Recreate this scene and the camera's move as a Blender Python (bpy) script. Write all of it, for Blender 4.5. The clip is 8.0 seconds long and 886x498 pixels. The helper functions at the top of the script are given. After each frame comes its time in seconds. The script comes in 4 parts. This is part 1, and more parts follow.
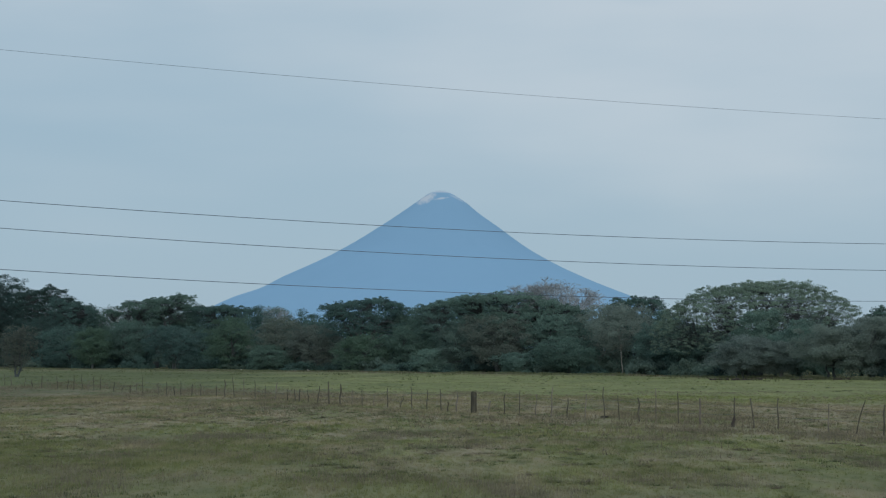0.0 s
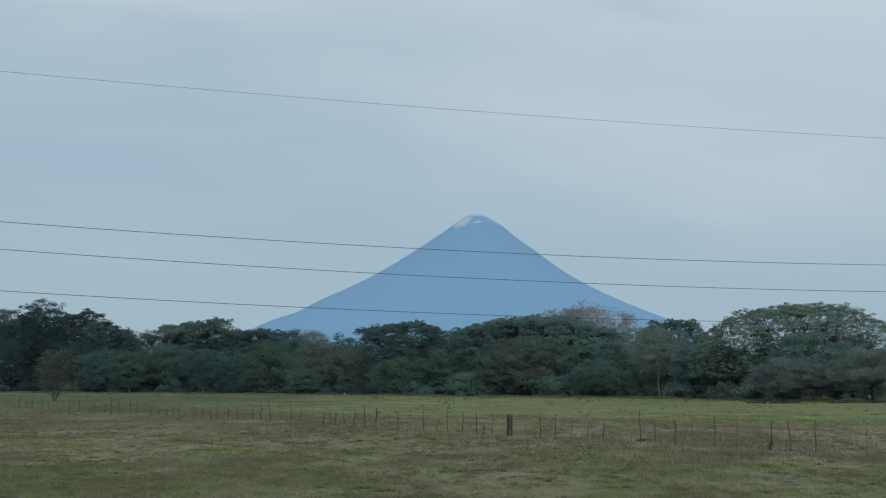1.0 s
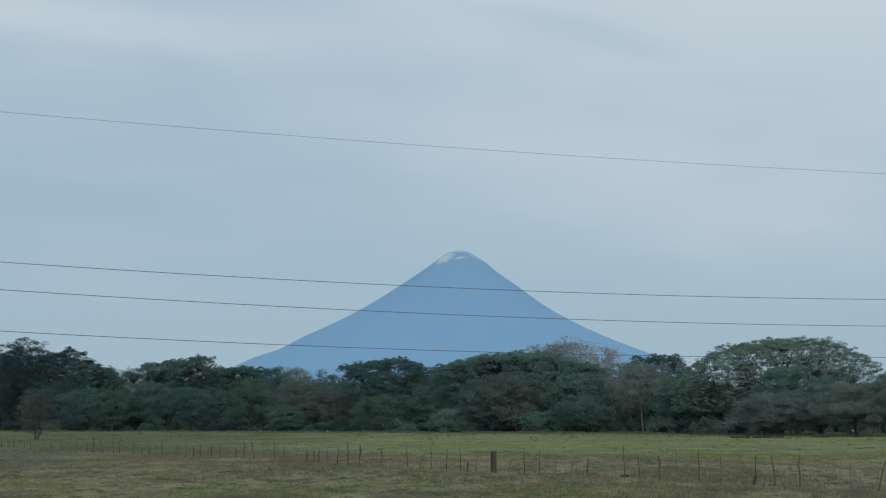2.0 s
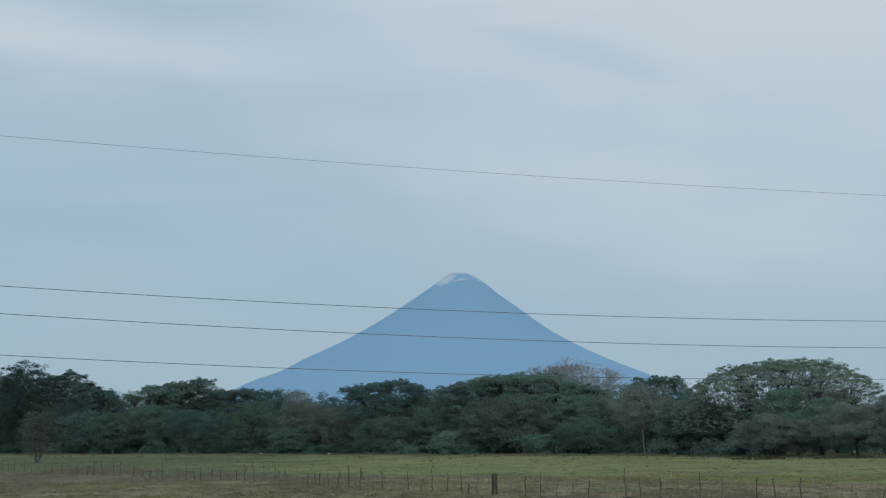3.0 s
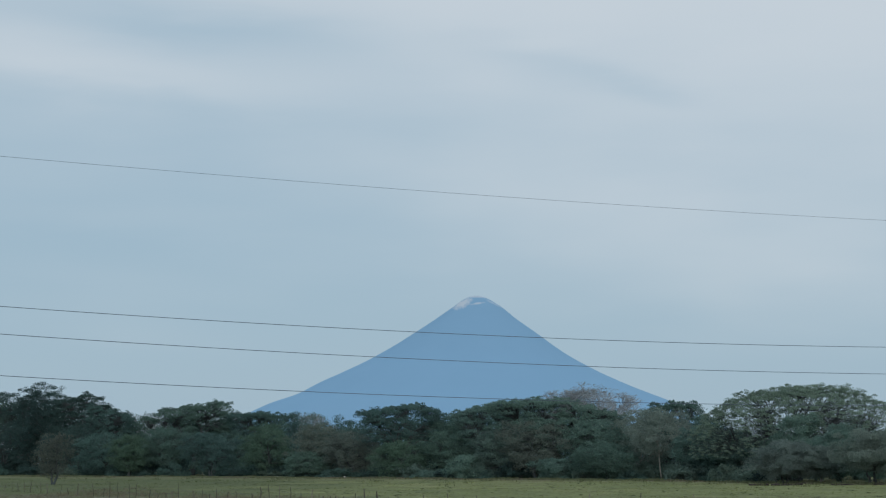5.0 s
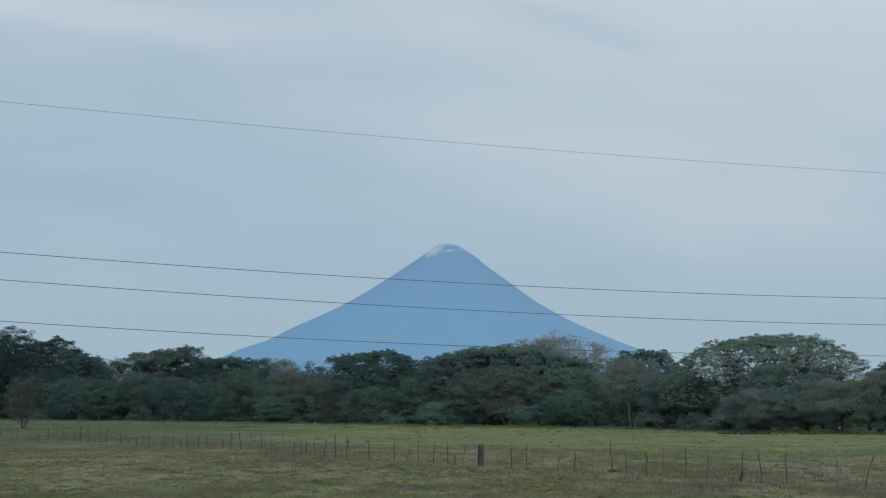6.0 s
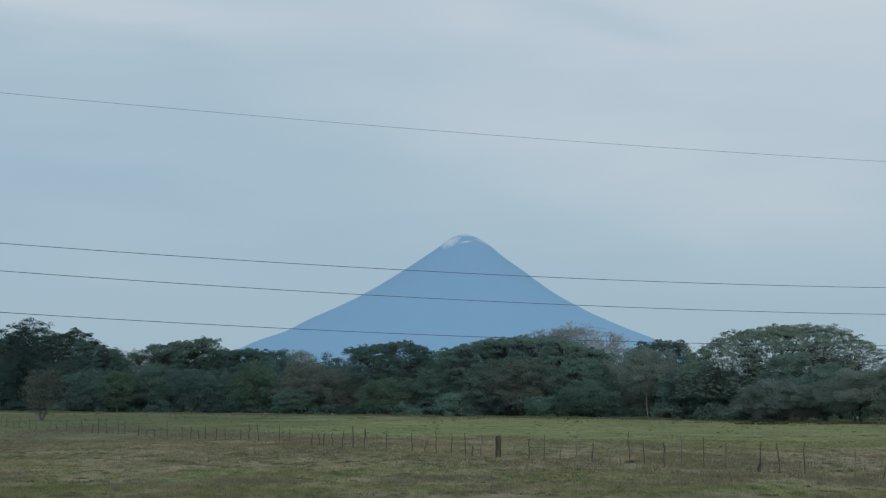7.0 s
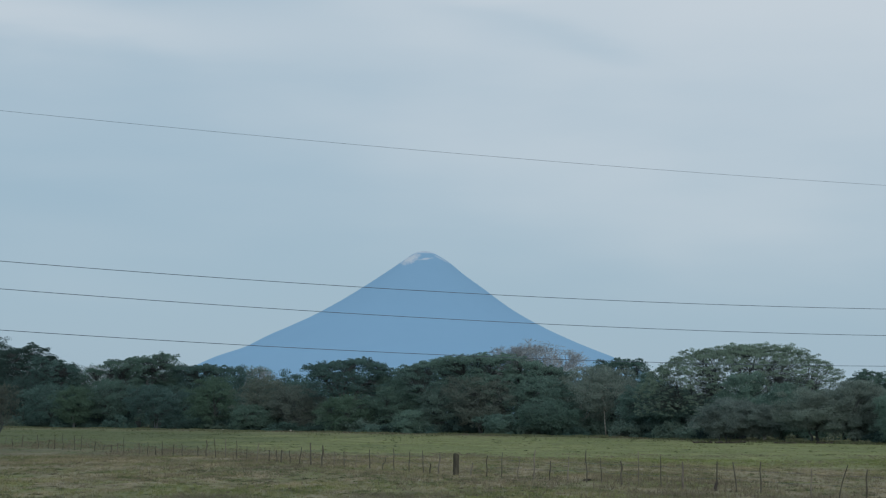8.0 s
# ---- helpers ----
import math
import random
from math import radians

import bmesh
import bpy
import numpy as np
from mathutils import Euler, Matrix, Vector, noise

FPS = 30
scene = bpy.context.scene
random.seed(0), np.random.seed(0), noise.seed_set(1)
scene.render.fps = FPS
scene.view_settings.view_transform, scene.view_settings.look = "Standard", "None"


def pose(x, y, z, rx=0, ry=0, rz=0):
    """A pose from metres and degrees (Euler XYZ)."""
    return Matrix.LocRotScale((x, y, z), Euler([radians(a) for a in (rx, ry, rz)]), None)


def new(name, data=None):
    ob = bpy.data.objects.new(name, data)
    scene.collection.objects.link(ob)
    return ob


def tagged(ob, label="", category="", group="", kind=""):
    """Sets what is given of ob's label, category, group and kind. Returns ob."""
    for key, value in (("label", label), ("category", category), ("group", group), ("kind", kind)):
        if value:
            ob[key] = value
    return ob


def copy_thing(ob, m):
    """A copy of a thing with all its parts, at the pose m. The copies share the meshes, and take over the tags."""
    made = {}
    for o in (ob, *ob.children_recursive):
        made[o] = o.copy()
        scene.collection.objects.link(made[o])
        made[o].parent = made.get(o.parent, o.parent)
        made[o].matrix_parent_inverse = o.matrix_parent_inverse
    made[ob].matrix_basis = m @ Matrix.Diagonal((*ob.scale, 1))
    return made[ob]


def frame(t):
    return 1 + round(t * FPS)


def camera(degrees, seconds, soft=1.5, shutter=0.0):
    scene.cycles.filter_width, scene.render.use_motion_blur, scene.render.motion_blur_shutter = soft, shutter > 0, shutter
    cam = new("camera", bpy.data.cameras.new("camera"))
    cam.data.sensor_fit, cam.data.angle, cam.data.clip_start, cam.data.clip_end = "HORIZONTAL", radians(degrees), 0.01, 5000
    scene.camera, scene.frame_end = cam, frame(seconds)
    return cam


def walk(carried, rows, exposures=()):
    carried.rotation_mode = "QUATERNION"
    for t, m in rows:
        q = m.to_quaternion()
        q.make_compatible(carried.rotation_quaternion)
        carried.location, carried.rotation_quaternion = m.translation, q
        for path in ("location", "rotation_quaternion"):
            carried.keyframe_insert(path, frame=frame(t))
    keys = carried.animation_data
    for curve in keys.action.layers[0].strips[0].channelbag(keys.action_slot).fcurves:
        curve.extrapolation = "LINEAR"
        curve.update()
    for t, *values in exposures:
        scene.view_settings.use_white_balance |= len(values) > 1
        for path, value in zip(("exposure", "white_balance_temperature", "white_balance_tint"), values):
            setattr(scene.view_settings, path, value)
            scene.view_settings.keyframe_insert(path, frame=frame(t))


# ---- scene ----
cam = camera(28.0, 8.0, soft=1.2)
EYE = (0.0, 0.0, 3.0)
# seconds, the turn in degrees (tilt, lean and pan), and the sway to the side and upwards of a hand-held camera
TURNS = [
    (0.0, 93.403, 0.000, 0.000, 0.000, 0.000),
    (0.2, 93.433, 0.177, 0.201, -0.015, -0.006),
    (0.3, 93.528, 0.242, 0.414, -0.022, -0.010),
    (0.5, 93.788, 0.405, 0.861, -0.037, -0.016),
    (0.7, 93.952, 0.165, 1.108, -0.004, -0.017),
    (0.8, 94.012, 0.386, 1.233, 0.013, -0.018),
    (1.0, 94.161, 0.076, 1.177, 0.047, -0.019),
    (1.2, 94.358, 0.288, 0.980, 0.038, -0.019),
    (1.3, 94.450, 0.296, 0.923, 0.034, -0.019),
    (1.5, 94.813, 0.218, 0.739, 0.025, -0.019),
    (1.7, 95.104, 0.325, 0.807, 0.029, -0.014),
    (2.8, 95.746, 0.681, 0.059, 0.053, 0.015),
    (3.0, 96.027, 0.545, 0.680, 0.058, 0.020),
    (3.2, 96.316, 0.419, 0.812, 0.061, 0.014),
    (3.5, 96.748, 0.266, 0.644, 0.067, 0.004),
    (3.7, 96.886, 0.449, 0.732, 0.107, 0.008),
    (4.0, 97.174, 0.180, 0.936, 0.168, 0.012),
    (4.2, 97.242, 0.401, 1.179, 0.147, 0.014),
    (5.3, 96.102, 0.071, 1.077, 0.034, 0.026),
    (5.4, 95.889, -0.180, 0.266, 0.023, 0.027),
    (5.5, 95.943, -0.224, 0.153, 0.013, 0.028),
    (5.7, 95.228, 0.152, 0.137, 0.013, 0.025),
    (5.8, 95.007, 0.097, 0.220, 0.013, 0.024),
    (6.0, 95.096, -0.180, 0.234, 0.013, 0.021),
    (6.2, 94.900, -0.275, 0.147, -0.006, 0.033),
    (6.5, 94.776, -0.194, 0.205, -0.035, 0.050),
    (6.7, 94.701, -0.030, 0.461, -0.021, 0.040),
    (7.0, 94.804, -0.039, 0.787, -0.001, 0.024),
    (7.2, 95.090, -0.264, 0.978, 0.064, 0.025),
    (7.5, 95.314, -0.386, 0.850, 0.163, 0.026),
    (7.7, 95.440, -0.694, -0.015, 0.113, 0.032),
    (7.8, 95.311, -0.490, -0.137, 0.088, 0.035),
    (8.0, 95.356, -0.351, -0.536, 0.039, 0.040),
]
walk(cam, [(t, pose(EYE[0] + sx, EYE[1], EYE[2] + sz, rx, ry, rz)) for t, rx, ry, rz, sx, sz in TURNS])

# ---- sky and sun: thin overcast, bluish, a little warmer to the right ----
SUN_HEIGHT, SUN_TURN = 15.0, 172.0


def make_sky():
    world = bpy.data.worlds.new("overcast_sky")
    world.use_nodes = True
    scene.world = world
    nt = world.node_tree
    nt.nodes.clear()
    N, link = nt.nodes.new, nt.links.new
    out, bg = N("ShaderNodeOutputWorld"), N("ShaderNodeBackground")
    link(bg.outputs[0], out.inputs[0])
    coord = N("ShaderNodeTexCoord")

    def noise_tex(scale, stretch, detail, shift):
        m = N("ShaderNodeMapping")
        m.inputs["Scale"].default_value = stretch
        m.inputs["Location"].default_value = shift
        link(coord.outputs["Generated"], m.inputs[0])
        n = N("ShaderNodeTexNoise")
        n.inputs["Scale"].default_value = scale
        n.inputs["Detail"].default_value = detail
        n.inputs["Roughness"].default_value = 0.48
        link(m.outputs[0], n.inputs["Vector"])
        return n.outputs[0]

    def ramp(fac, stops):
        r = N("ShaderNodeValToRGB")
        r.color_ramp.interpolation = "EASE"
        for e, (p, c) in zip(r.color_ramp.elements, stops):
            e.position, e.color = p, (*c, 1)
        link(fac, r.inputs[0])
        return r.outputs[0]

    def mix(kind, fac, a, b):
        m = N("ShaderNodeMix")
        m.data_type, m.blend_type = "RGBA", kind
        for socket, v in ((m.inputs[0], fac), (m.inputs[6], a), (m.inputs[7], b)):
            if isinstance(v, (int, float)):
                socket.default_value = v
            elif isinstance(v, tuple):
                socket.default_value = (*v, 1)
            else:
                link(v, socket)
        return m.outputs[2]

    def calc(op, a, b=0.0, c=0.0):
        m = N("ShaderNodeMath")
        m.operation = op
        for socket, v in zip(m.inputs, (a, b, c)):
            if isinstance(v, (int, float)):
                socket.default_value = v
            else:
                link(v, socket)
        return m.outputs[0]

    clear = N("ShaderNodeTexSky")
    clear.sky_type, clear.sun_disc = "NISHITA", False
    clear.sun_elevation, clear.sun_rotation = radians(SUN_HEIGHT), radians(SUN_TURN)
    clear_sky = mix("MULTIPLY", 1.0, clear.outputs[0], (0.10, 0.10, 0.10))
    way = N("ShaderNodeSeparateXYZ")
    link(coord.outputs["Generated"], way.inputs[0])
    east, up = way.outputs[0], way.outputs[2]
    # the cloud deck: thinner and bluer low in the west, thicker and paler higher up and eastwards
    banks = noise_tex(3.0, (1.4, 1.0, 3.6), 2.5, (0.35, 0.0, 0.2))
    streaks = noise_tex(7.0, (1.2, 1.0, 6.0), 4.0, (1.1, 0.4, 0.3))
    thick = calc("MULTIPLY_ADD", east, 0.70, 0.27)
    thick = calc("ADD", thick, calc("MULTIPLY_ADD", up, 3.0, -0.28))
    thick = calc("ADD", thick, calc("MULTIPLY_ADD", banks, 0.75, -0.345))
    thick = calc("ADD", thick, calc("MULTIPLY_ADD", streaks, 0.24, -0.12))
    low_blue = calc("MULTIPLY", calc("POWER", 2.718, calc("MULTIPLY", calc("ABSOLUTE", up), -30.0)), -0.9)
    thick = calc("ADD", thick, low_blue)

    def wisp(x, z, sx, sz, slope):
        """A single long cloud, frayed by the streaks."""
        dx = calc("DIVIDE", calc("SUBTRACT", east, x), sx)
        dz = calc("SUBTRACT", calc("SUBTRACT", up, z), calc("MULTIPLY", calc("SUBTRACT", east, x), slope))
        dz = calc("DIVIDE", calc("ADD", dz, calc("MULTIPLY_ADD", streaks, 0.03, -0.015)), sz)
        return calc("POWER", 2.718, calc("MULTIPLY", calc("ADD", calc("MULTIPLY", dx, dx), calc("MULTIPLY", dz, dz)), -1.0))

    thick = calc("ADD", thick, calc("MULTIPLY", wisp(-0.215, 0.218, 0.085, 0.013, -0.13), 0.32))
    thick = calc("SUBTRACT", thick, calc("MULTIPLY", wisp(-0.150, 0.238, 0.075, 0.011, -0.10), 0.24))
    thick = calc("SUBTRACT", thick, calc("MULTIPLY", wisp(0.030, 0.224, 0.045, 0.010, -0.18), 0.17))
    thick = calc("SUBTRACT", thick, calc("MULTIPLY", wisp(0.095, 0.208, 0.032, 0.006, -0.20), 0.16))
    thick = calc("SUBTRACT", thick, calc("MULTIPLY", wisp(-0.225, 0.118, 0.090, 0.010, -0.05), 0.14))
    thick = calc("ADD", thick, calc("MULTIPLY", wisp(-0.170, 0.064, 0.090, 0.012, -0.12), 0.12))
    deck = ramp(thick, ((0.0, (0.335, 0.470, 0.580)), (1.0, (0.566, 0.636, 0.698))))
    # the air thickens towards the horizon
    low = calc("POWER", 2.718, calc("MULTIPLY", calc("ABSOLUTE", up), -14.0))
    deck = mix("MIX", calc("MULTIPLY", low, 0.22), deck, (0.360, 0.455, 0.545))
    link(mix("MIX", 0.94, clear_sky, deck), bg.inputs[0])
    bg.inputs[1].default_value = 1.0


make_sky()
sun = new("sun", bpy.data.lights.new("sun", "SUN"))
sun.data.energy, sun.data.angle, sun.data.color = 1.5, radians(26), (1.0, 0.97, 0.93)
sun.matrix_world = pose(0, 0, 60, 90 - SUN_HEIGHT, 0, 180 - SUN_TURN)
scene.view_settings.exposure = 0.0


# ---- materials ----
class Nodes:
    """A material under construction, with short calls for its nodes."""

    def __init__(self, name, rough=0.8):
        self.mat = bpy.data.materials.new(name)
        self.mat.use_nodes = True
        self.nt = self.mat.node_tree
        self.bsdf = next(n for n in self.nt.nodes if n.type == "BSDF_PRINCIPLED")
        self.bsdf.inputs["Roughness"].default_value = rough
        self.bsdf.inputs["Specular IOR Level"].default_value = 0.2

    def node(self, kind, **inputs):
        n = self.nt.nodes.new(kind)
        for key, v in inputs.items():
            self.put(n.inputs[key], v)
        return n

    def put(self, socket, v):
        if isinstance(v, bpy.types.NodeSocket):
            self.nt.links.new(v, socket)
        elif isinstance(v, tuple) and len(v) == 3 and socket.type == "RGBA":
            socket.default_value = (*v, 1)
        else:
            socket.default_value = v

    def where(self):
        return self.node("ShaderNodeNewGeometry").outputs["Position"]

    def noise(self, scale, detail=3.0, stretch=(1, 1, 1), vector=None, rough=0.5):
        m = self.node("ShaderNodeMapping", Vector=vector or self.where(), Scale=stretch)
        return self.node("ShaderNodeTexNoise", Vector=m.outputs[0], Scale=scale, Detail=detail, Roughness=rough).outputs[0]

    def ramp(self, fac, *stops):
        r = self.node("ShaderNodeValToRGB", Fac=fac)
        while len(r.color_ramp.elements) < len(stops):
            r.color_ramp.elements.new(0.5)
        for e, (p, c) in zip(r.color_ramp.elements, stops):
            e.position, e.color = p, ((*c, 1) if isinstance(c, tuple) else (c, c, c, 1))
        return r.outputs[0]

    def mix(self, fac, a, b, kind="MIX"):
        m = self.nt.nodes.new("ShaderNodeMix")
        m.data_type, m.blend_type = "RGBA", kind
        self.put(m.inputs[0], fac), self.put(m.inputs[6], a), self.put(m.inputs[7], b)
        return m.outputs[2]

    def math(self, op, a, b=0.0, clamp=False):
        m = self.nt.nodes.new("ShaderNodeMath")
        m.operation, m.use_clamp = op, clamp
        self.put(m.inputs[0], a), self.put(m.inputs[1], b)
        return m.outputs[0]

    def colour(self, c):
        self.put(self.bsdf.inputs["Base Color"], c)
        return self

    def translucent(self, c, share):
        """Thin leaves and blades let a share of the light through."""
        glow = self.node("ShaderNodeBsdfTranslucent", Color=c)
        both = self.node("ShaderNodeMixShader", Fac=share)
        self.nt.links.new(self.bsdf.outputs[0], both.inputs[1])
        self.nt.links.new(glow.outputs[0], both.inputs[2])
        out = next(n for n in self.nt.nodes if n.type == "OUTPUT_MATERIAL")
        self.nt.links.new(both.outputs[0], out.inputs[0])
        return self

    def bump(self, height, strength, distance):
        b = self.node("ShaderNodeBump", Height=height, Strength=strength, Distance=distance)
        self.put(self.bsdf.inputs["Normal"], b.outputs[0])
        return self


# the fence runs along y = FENCE_Y - FENCE_SLOPE * x
FENCE_Y, FENCE_SLOPE = 96.0, 1.84


def field_material(name, blades):
    """Pasture: green and dry patches, driest along the fence, greenest beyond it. Ground and grass share the map."""
    m = Nodes(name, 0.9)
    p = m.node("ShaderNodeSeparateXYZ", Vector=m.where())
    broad = m.noise(0.07, 4.0, (1.0, 0.45, 1.0))
    patch = m.noise(0.42, 5.0, (1.0, 0.34, 1.0), rough=0.6)
    tuft = m.noise(1.3, 4.0, (1.0, 0.26, 1.0), rough=0.6)
    dab = m.noise(1.1, 3.0, (1.0, 0.26, 1.0), rough=0.55)
    fine = m.noise(5.0, 4.0, (1.0, 0.5, 1.0), rough=0.65)
    # the dry belt and the green beyond it lie farther out to the west
    wander = m.math("ADD", m.math("ADD", p.outputs[1], m.math("MULTIPLY", p.outputs[0], 0.9)), m.math("MULTIPLY", m.math("SUBTRACT", broad, 0.5), 44.0))
    wander = m.math("ADD", wander, m.math("MULTIPLY", m.math("SUBTRACT", patch, 0.5), 16.0))
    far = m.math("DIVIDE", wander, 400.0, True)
    belt = m.ramp(far, (0.09, 0.44), (0.17, 0.55), (0.22, 0.86), (0.32, 0.84), (0.345, 0.06))
    dry = m.math("ADD", m.math("MULTIPLY", belt, 0.62), m.math("MULTIPLY", m.math("SUBTRACT", patch, 0.5), 2.2))
    dry = m.math("ADD", dry, m.math("MULTIPLY", m.math("SUBTRACT", tuft, 0.5), 1.5))
    dry = m.math("ADD", dry, m.math("MULTIPLY", m.math("SUBTRACT", broad, 0.5), 0.9))
    dry = m.ramp(dry, (0.08, 0.0), (0.70, 1.0))
    green = m.ramp(tuft, (0.28, (0.096, 0.118, 0.051)), (0.70, (0.160, 0.184, 0.081)))
    straw = m.ramp(patch, (0.30, (0.126, 0.119, 0.083)), (0.70, (0.201, 0.185, 0.131)))
    c = m.mix(dry, green, straw)
    beyond = m.math("MULTIPLY", m.ramp(far, (0.325, 0.0), (0.36, 1.0)), m.ramp(far, (0.60, 1.0), (0.72, 0.35)))
    c = m.mix(m.math("MULTIPLY", beyond, 0.70), c, m.ramp(patch, (0.30, (0.110, 0.144, 0.056)), (0.70, (0.149, 0.174, 0.072))))
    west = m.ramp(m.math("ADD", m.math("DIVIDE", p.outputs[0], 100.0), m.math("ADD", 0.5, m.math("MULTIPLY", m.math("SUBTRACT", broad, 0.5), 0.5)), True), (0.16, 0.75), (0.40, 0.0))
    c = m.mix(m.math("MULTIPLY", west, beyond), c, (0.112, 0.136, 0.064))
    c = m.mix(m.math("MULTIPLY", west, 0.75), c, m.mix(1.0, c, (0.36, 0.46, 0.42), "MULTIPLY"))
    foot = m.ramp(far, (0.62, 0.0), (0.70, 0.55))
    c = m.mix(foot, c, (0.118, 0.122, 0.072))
    c = m.mix(1.0, c, m.ramp(tuft, (0.30, 0.74), (0.48, 1.0), (0.75, 1.10)), "MULTIPLY")
    c = m.mix(1.0, c, m.ramp(fine, (0.30, 0.93), (0.70, 1.07)), "MULTIPLY")
    c = m.mix(1.0, c, m.ramp(broad, (0.34, (0.84, 0.87, 0.85)), (0.62, (1.04, 1.03, 1.02))), "MULTIPLY")
    streak = m.noise(0.30, 5.0, (1.0, 0.42, 1.0), rough=0.65)
    c = m.mix(1.0, c, m.ramp(streak, (0.34, (0.82, 0.83, 0.82)), (0.66, (1.16, 1.14, 1.11))), "MULTIPLY")
    c = m.mix(m.ramp(dab, (0.56, 0.0), (0.68, 0.48)), c, (0.078, 0.088, 0.045))
    # the nearest ground is mixed towards a darker green
    near_dark_green = m.ramp(far, (0.09, 1.0), (0.17, 0.0))
    c = m.mix(m.math("MULTIPLY", near_dark_green, 0.50), c, m.mix(tuft, (0.074, 0.088, 0.042), (0.118, 0.128, 0.066)))
    c = m.mix(1.0, c, (1.22, 1.20, 1.16), "MULTIPLY")
    if blades:
        each = m.node("ShaderNodeNewGeometry").outputs["Random Per Island"]
        c = m.mix(1.0, c, m.ramp(each, (0.0, 1.08), (1.0, 1.26)), "MULTIPLY")
        m.translucent(c, 0.28)
    else:
        m.bump(fine, 0.7, 0.08)
    m.colour(c)
    return m.mat


def leaf_material(name, low, high, dry):
    """Leaves vary from leaf to leaf, from bough to bough and from tree to tree."""
    m = Nodes(name, 0.6)
    m.bsdf.inputs["Specular IOR Level"].default_value = 0.12
    each = m.node("ShaderNodeNewGeometry").outputs["Random Per Island"]
    c = m.ramp(each, (0.0, low), (0.92, high), (1.0, dry))
    bough = m.noise(0.45, 3.0)
    c = m.mix(1.0, c, m.ramp(bough, (0.30, 0.80), (0.70, 1.18)), "MULTIPLY")
    tree = m.node("ShaderNodeObjectInfo").outputs["Random"]
    c = m.mix(1.0, c, m.ramp(tree, (0.0, (0.92, 0.93, 0.96)), (1.0, (1.08, 1.06, 1.02))), "MULTIPLY")
    return m.colour(c).translucent(c, 0.55).mat


def bark_material(name, low, high, scale=3.0):
    m = Nodes(name, 0.9)
    grain = m.noise(scale, 5.0, (1.0, 1.0, 0.25), rough=0.65)
    stain = m.noise(0.6, 3.0)
    c = m.ramp(grain, (0.30, low), (0.72, high))
    c = m.mix(1.0, c, m.ramp(stain, (0.3, 0.75), (0.7, 1.2)), "MULTIPLY")
    tree = m.node("ShaderNodeObjectInfo").outputs["Random"]
    c = m.mix(1.0, c, m.ramp(tree, (0.0, 0.8), (1.0, 1.25)), "MULTIPLY")
    return m.colour(c).bump(grain, 0.6, 0.03).mat


# tree leaves are shifted towards blue: distance haze is put into their colours
LEAVES = {
    "deep": leaf_material("deep_green_leaves", (0.037, 0.075, 0.073), (0.054, 0.100, 0.095), (0.071, 0.108, 0.103)),
    "dark": leaf_material("dark_green_leaves", (0.069, 0.135, 0.125), (0.096, 0.172, 0.159), (0.119, 0.176, 0.166)),
    "mid": leaf_material("green_leaves", (0.085, 0.151, 0.131), (0.112, 0.195, 0.166), (0.139, 0.197, 0.171)),
    "dull": leaf_material("greyish_green_leaves", (0.108, 0.187, 0.165), (0.143, 0.242, 0.211), (0.177, 0.248, 0.218)),
    "green": leaf_material("fresh_green_leaves", (0.080, 0.142, 0.106), (0.106, 0.184, 0.134), (0.126, 0.185, 0.140)),
    "olive": leaf_material("olive_leaves", (0.107, 0.170, 0.146), (0.141, 0.215, 0.184), (0.165, 0.224, 0.194)),
    "pale": leaf_material("pale_olive_leaves", (0.136, 0.208, 0.172), (0.176, 0.258, 0.214), (0.200, 0.266, 0.224)),
    "brown": leaf_material("brownish_leaves", (0.110, 0.142, 0.128), (0.140, 0.183, 0.162), (0.166, 0.196, 0.174)),
    "greybrown": leaf_material("grey_brown_leaves", (0.152, 0.206, 0.190), (0.184, 0.248, 0.228), (0.208, 0.254, 0.232)),
    "rust": leaf_material("rusty_leaves", (0.088, 0.110, 0.094), (0.116, 0.140, 0.120), (0.142, 0.158, 0.134)),
}
DRY = leaf_material("dry_stalks", (0.136, 0.126, 0.096), (0.210, 0.192, 0.146), (0.270, 0.244, 0.188))
GREEN_WEED = leaf_material("low_green_weeds", (0.075, 0.098, 0.050), (0.125, 0.150, 0.075), (0.163, 0.162, 0.094))
BROWN_WEED = leaf_material("brown_dead_weeds", (0.120, 0.112, 0.082), (0.192, 0.176, 0.128), (0.254, 0.231, 0.170))
WEED = leaf_material("rank_weeds", (0.113, 0.140, 0.081), (0.167, 0.199, 0.115), (0.216, 0.207, 0.144))
BARK = bark_material("grey_bark", (0.036, 0.048, 0.052), (0.085, 0.104, 0.108))
PALE_BARK = bark_material("pale_bark", (0.150, 0.155, 0.145), (0.280, 0.282, 0.262))
# pale and bluish, with the haze of the distance painted into the twigs
TWIG = bark_material("dry_twigs", (0.200, 0.232, 0.252), (0.325, 0.362, 0.384))
POST_WOOD = bark_material("weathered_post_wood", (0.040, 0.040, 0.031), (0.110, 0.108, 0.084), 9.0)
PALE_WOOD = bark_material("pale_post_wood", (0.085, 0.080, 0.066), (0.190, 0.178, 0.148), 9.0)
CHARRED = bark_material("charred_wood", (0.018, 0.017, 0.016), (0.060, 0.055, 0.050), 9.0)
POLE_WOOD = bark_material("tarred_pole_wood", (0.05, 0.04, 0.03), (0.14, 0.11, 0.085), 6.0)
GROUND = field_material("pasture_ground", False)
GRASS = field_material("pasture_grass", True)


def cable_material():
    m = Nodes("weathered_cable", 0.6)
    return m.colour(m.ramp(m.noise(4.0, 2.0), (0.3, (0.058, 0.084, 0.118)), (0.7, (0.092, 0.122, 0.162)))).mat


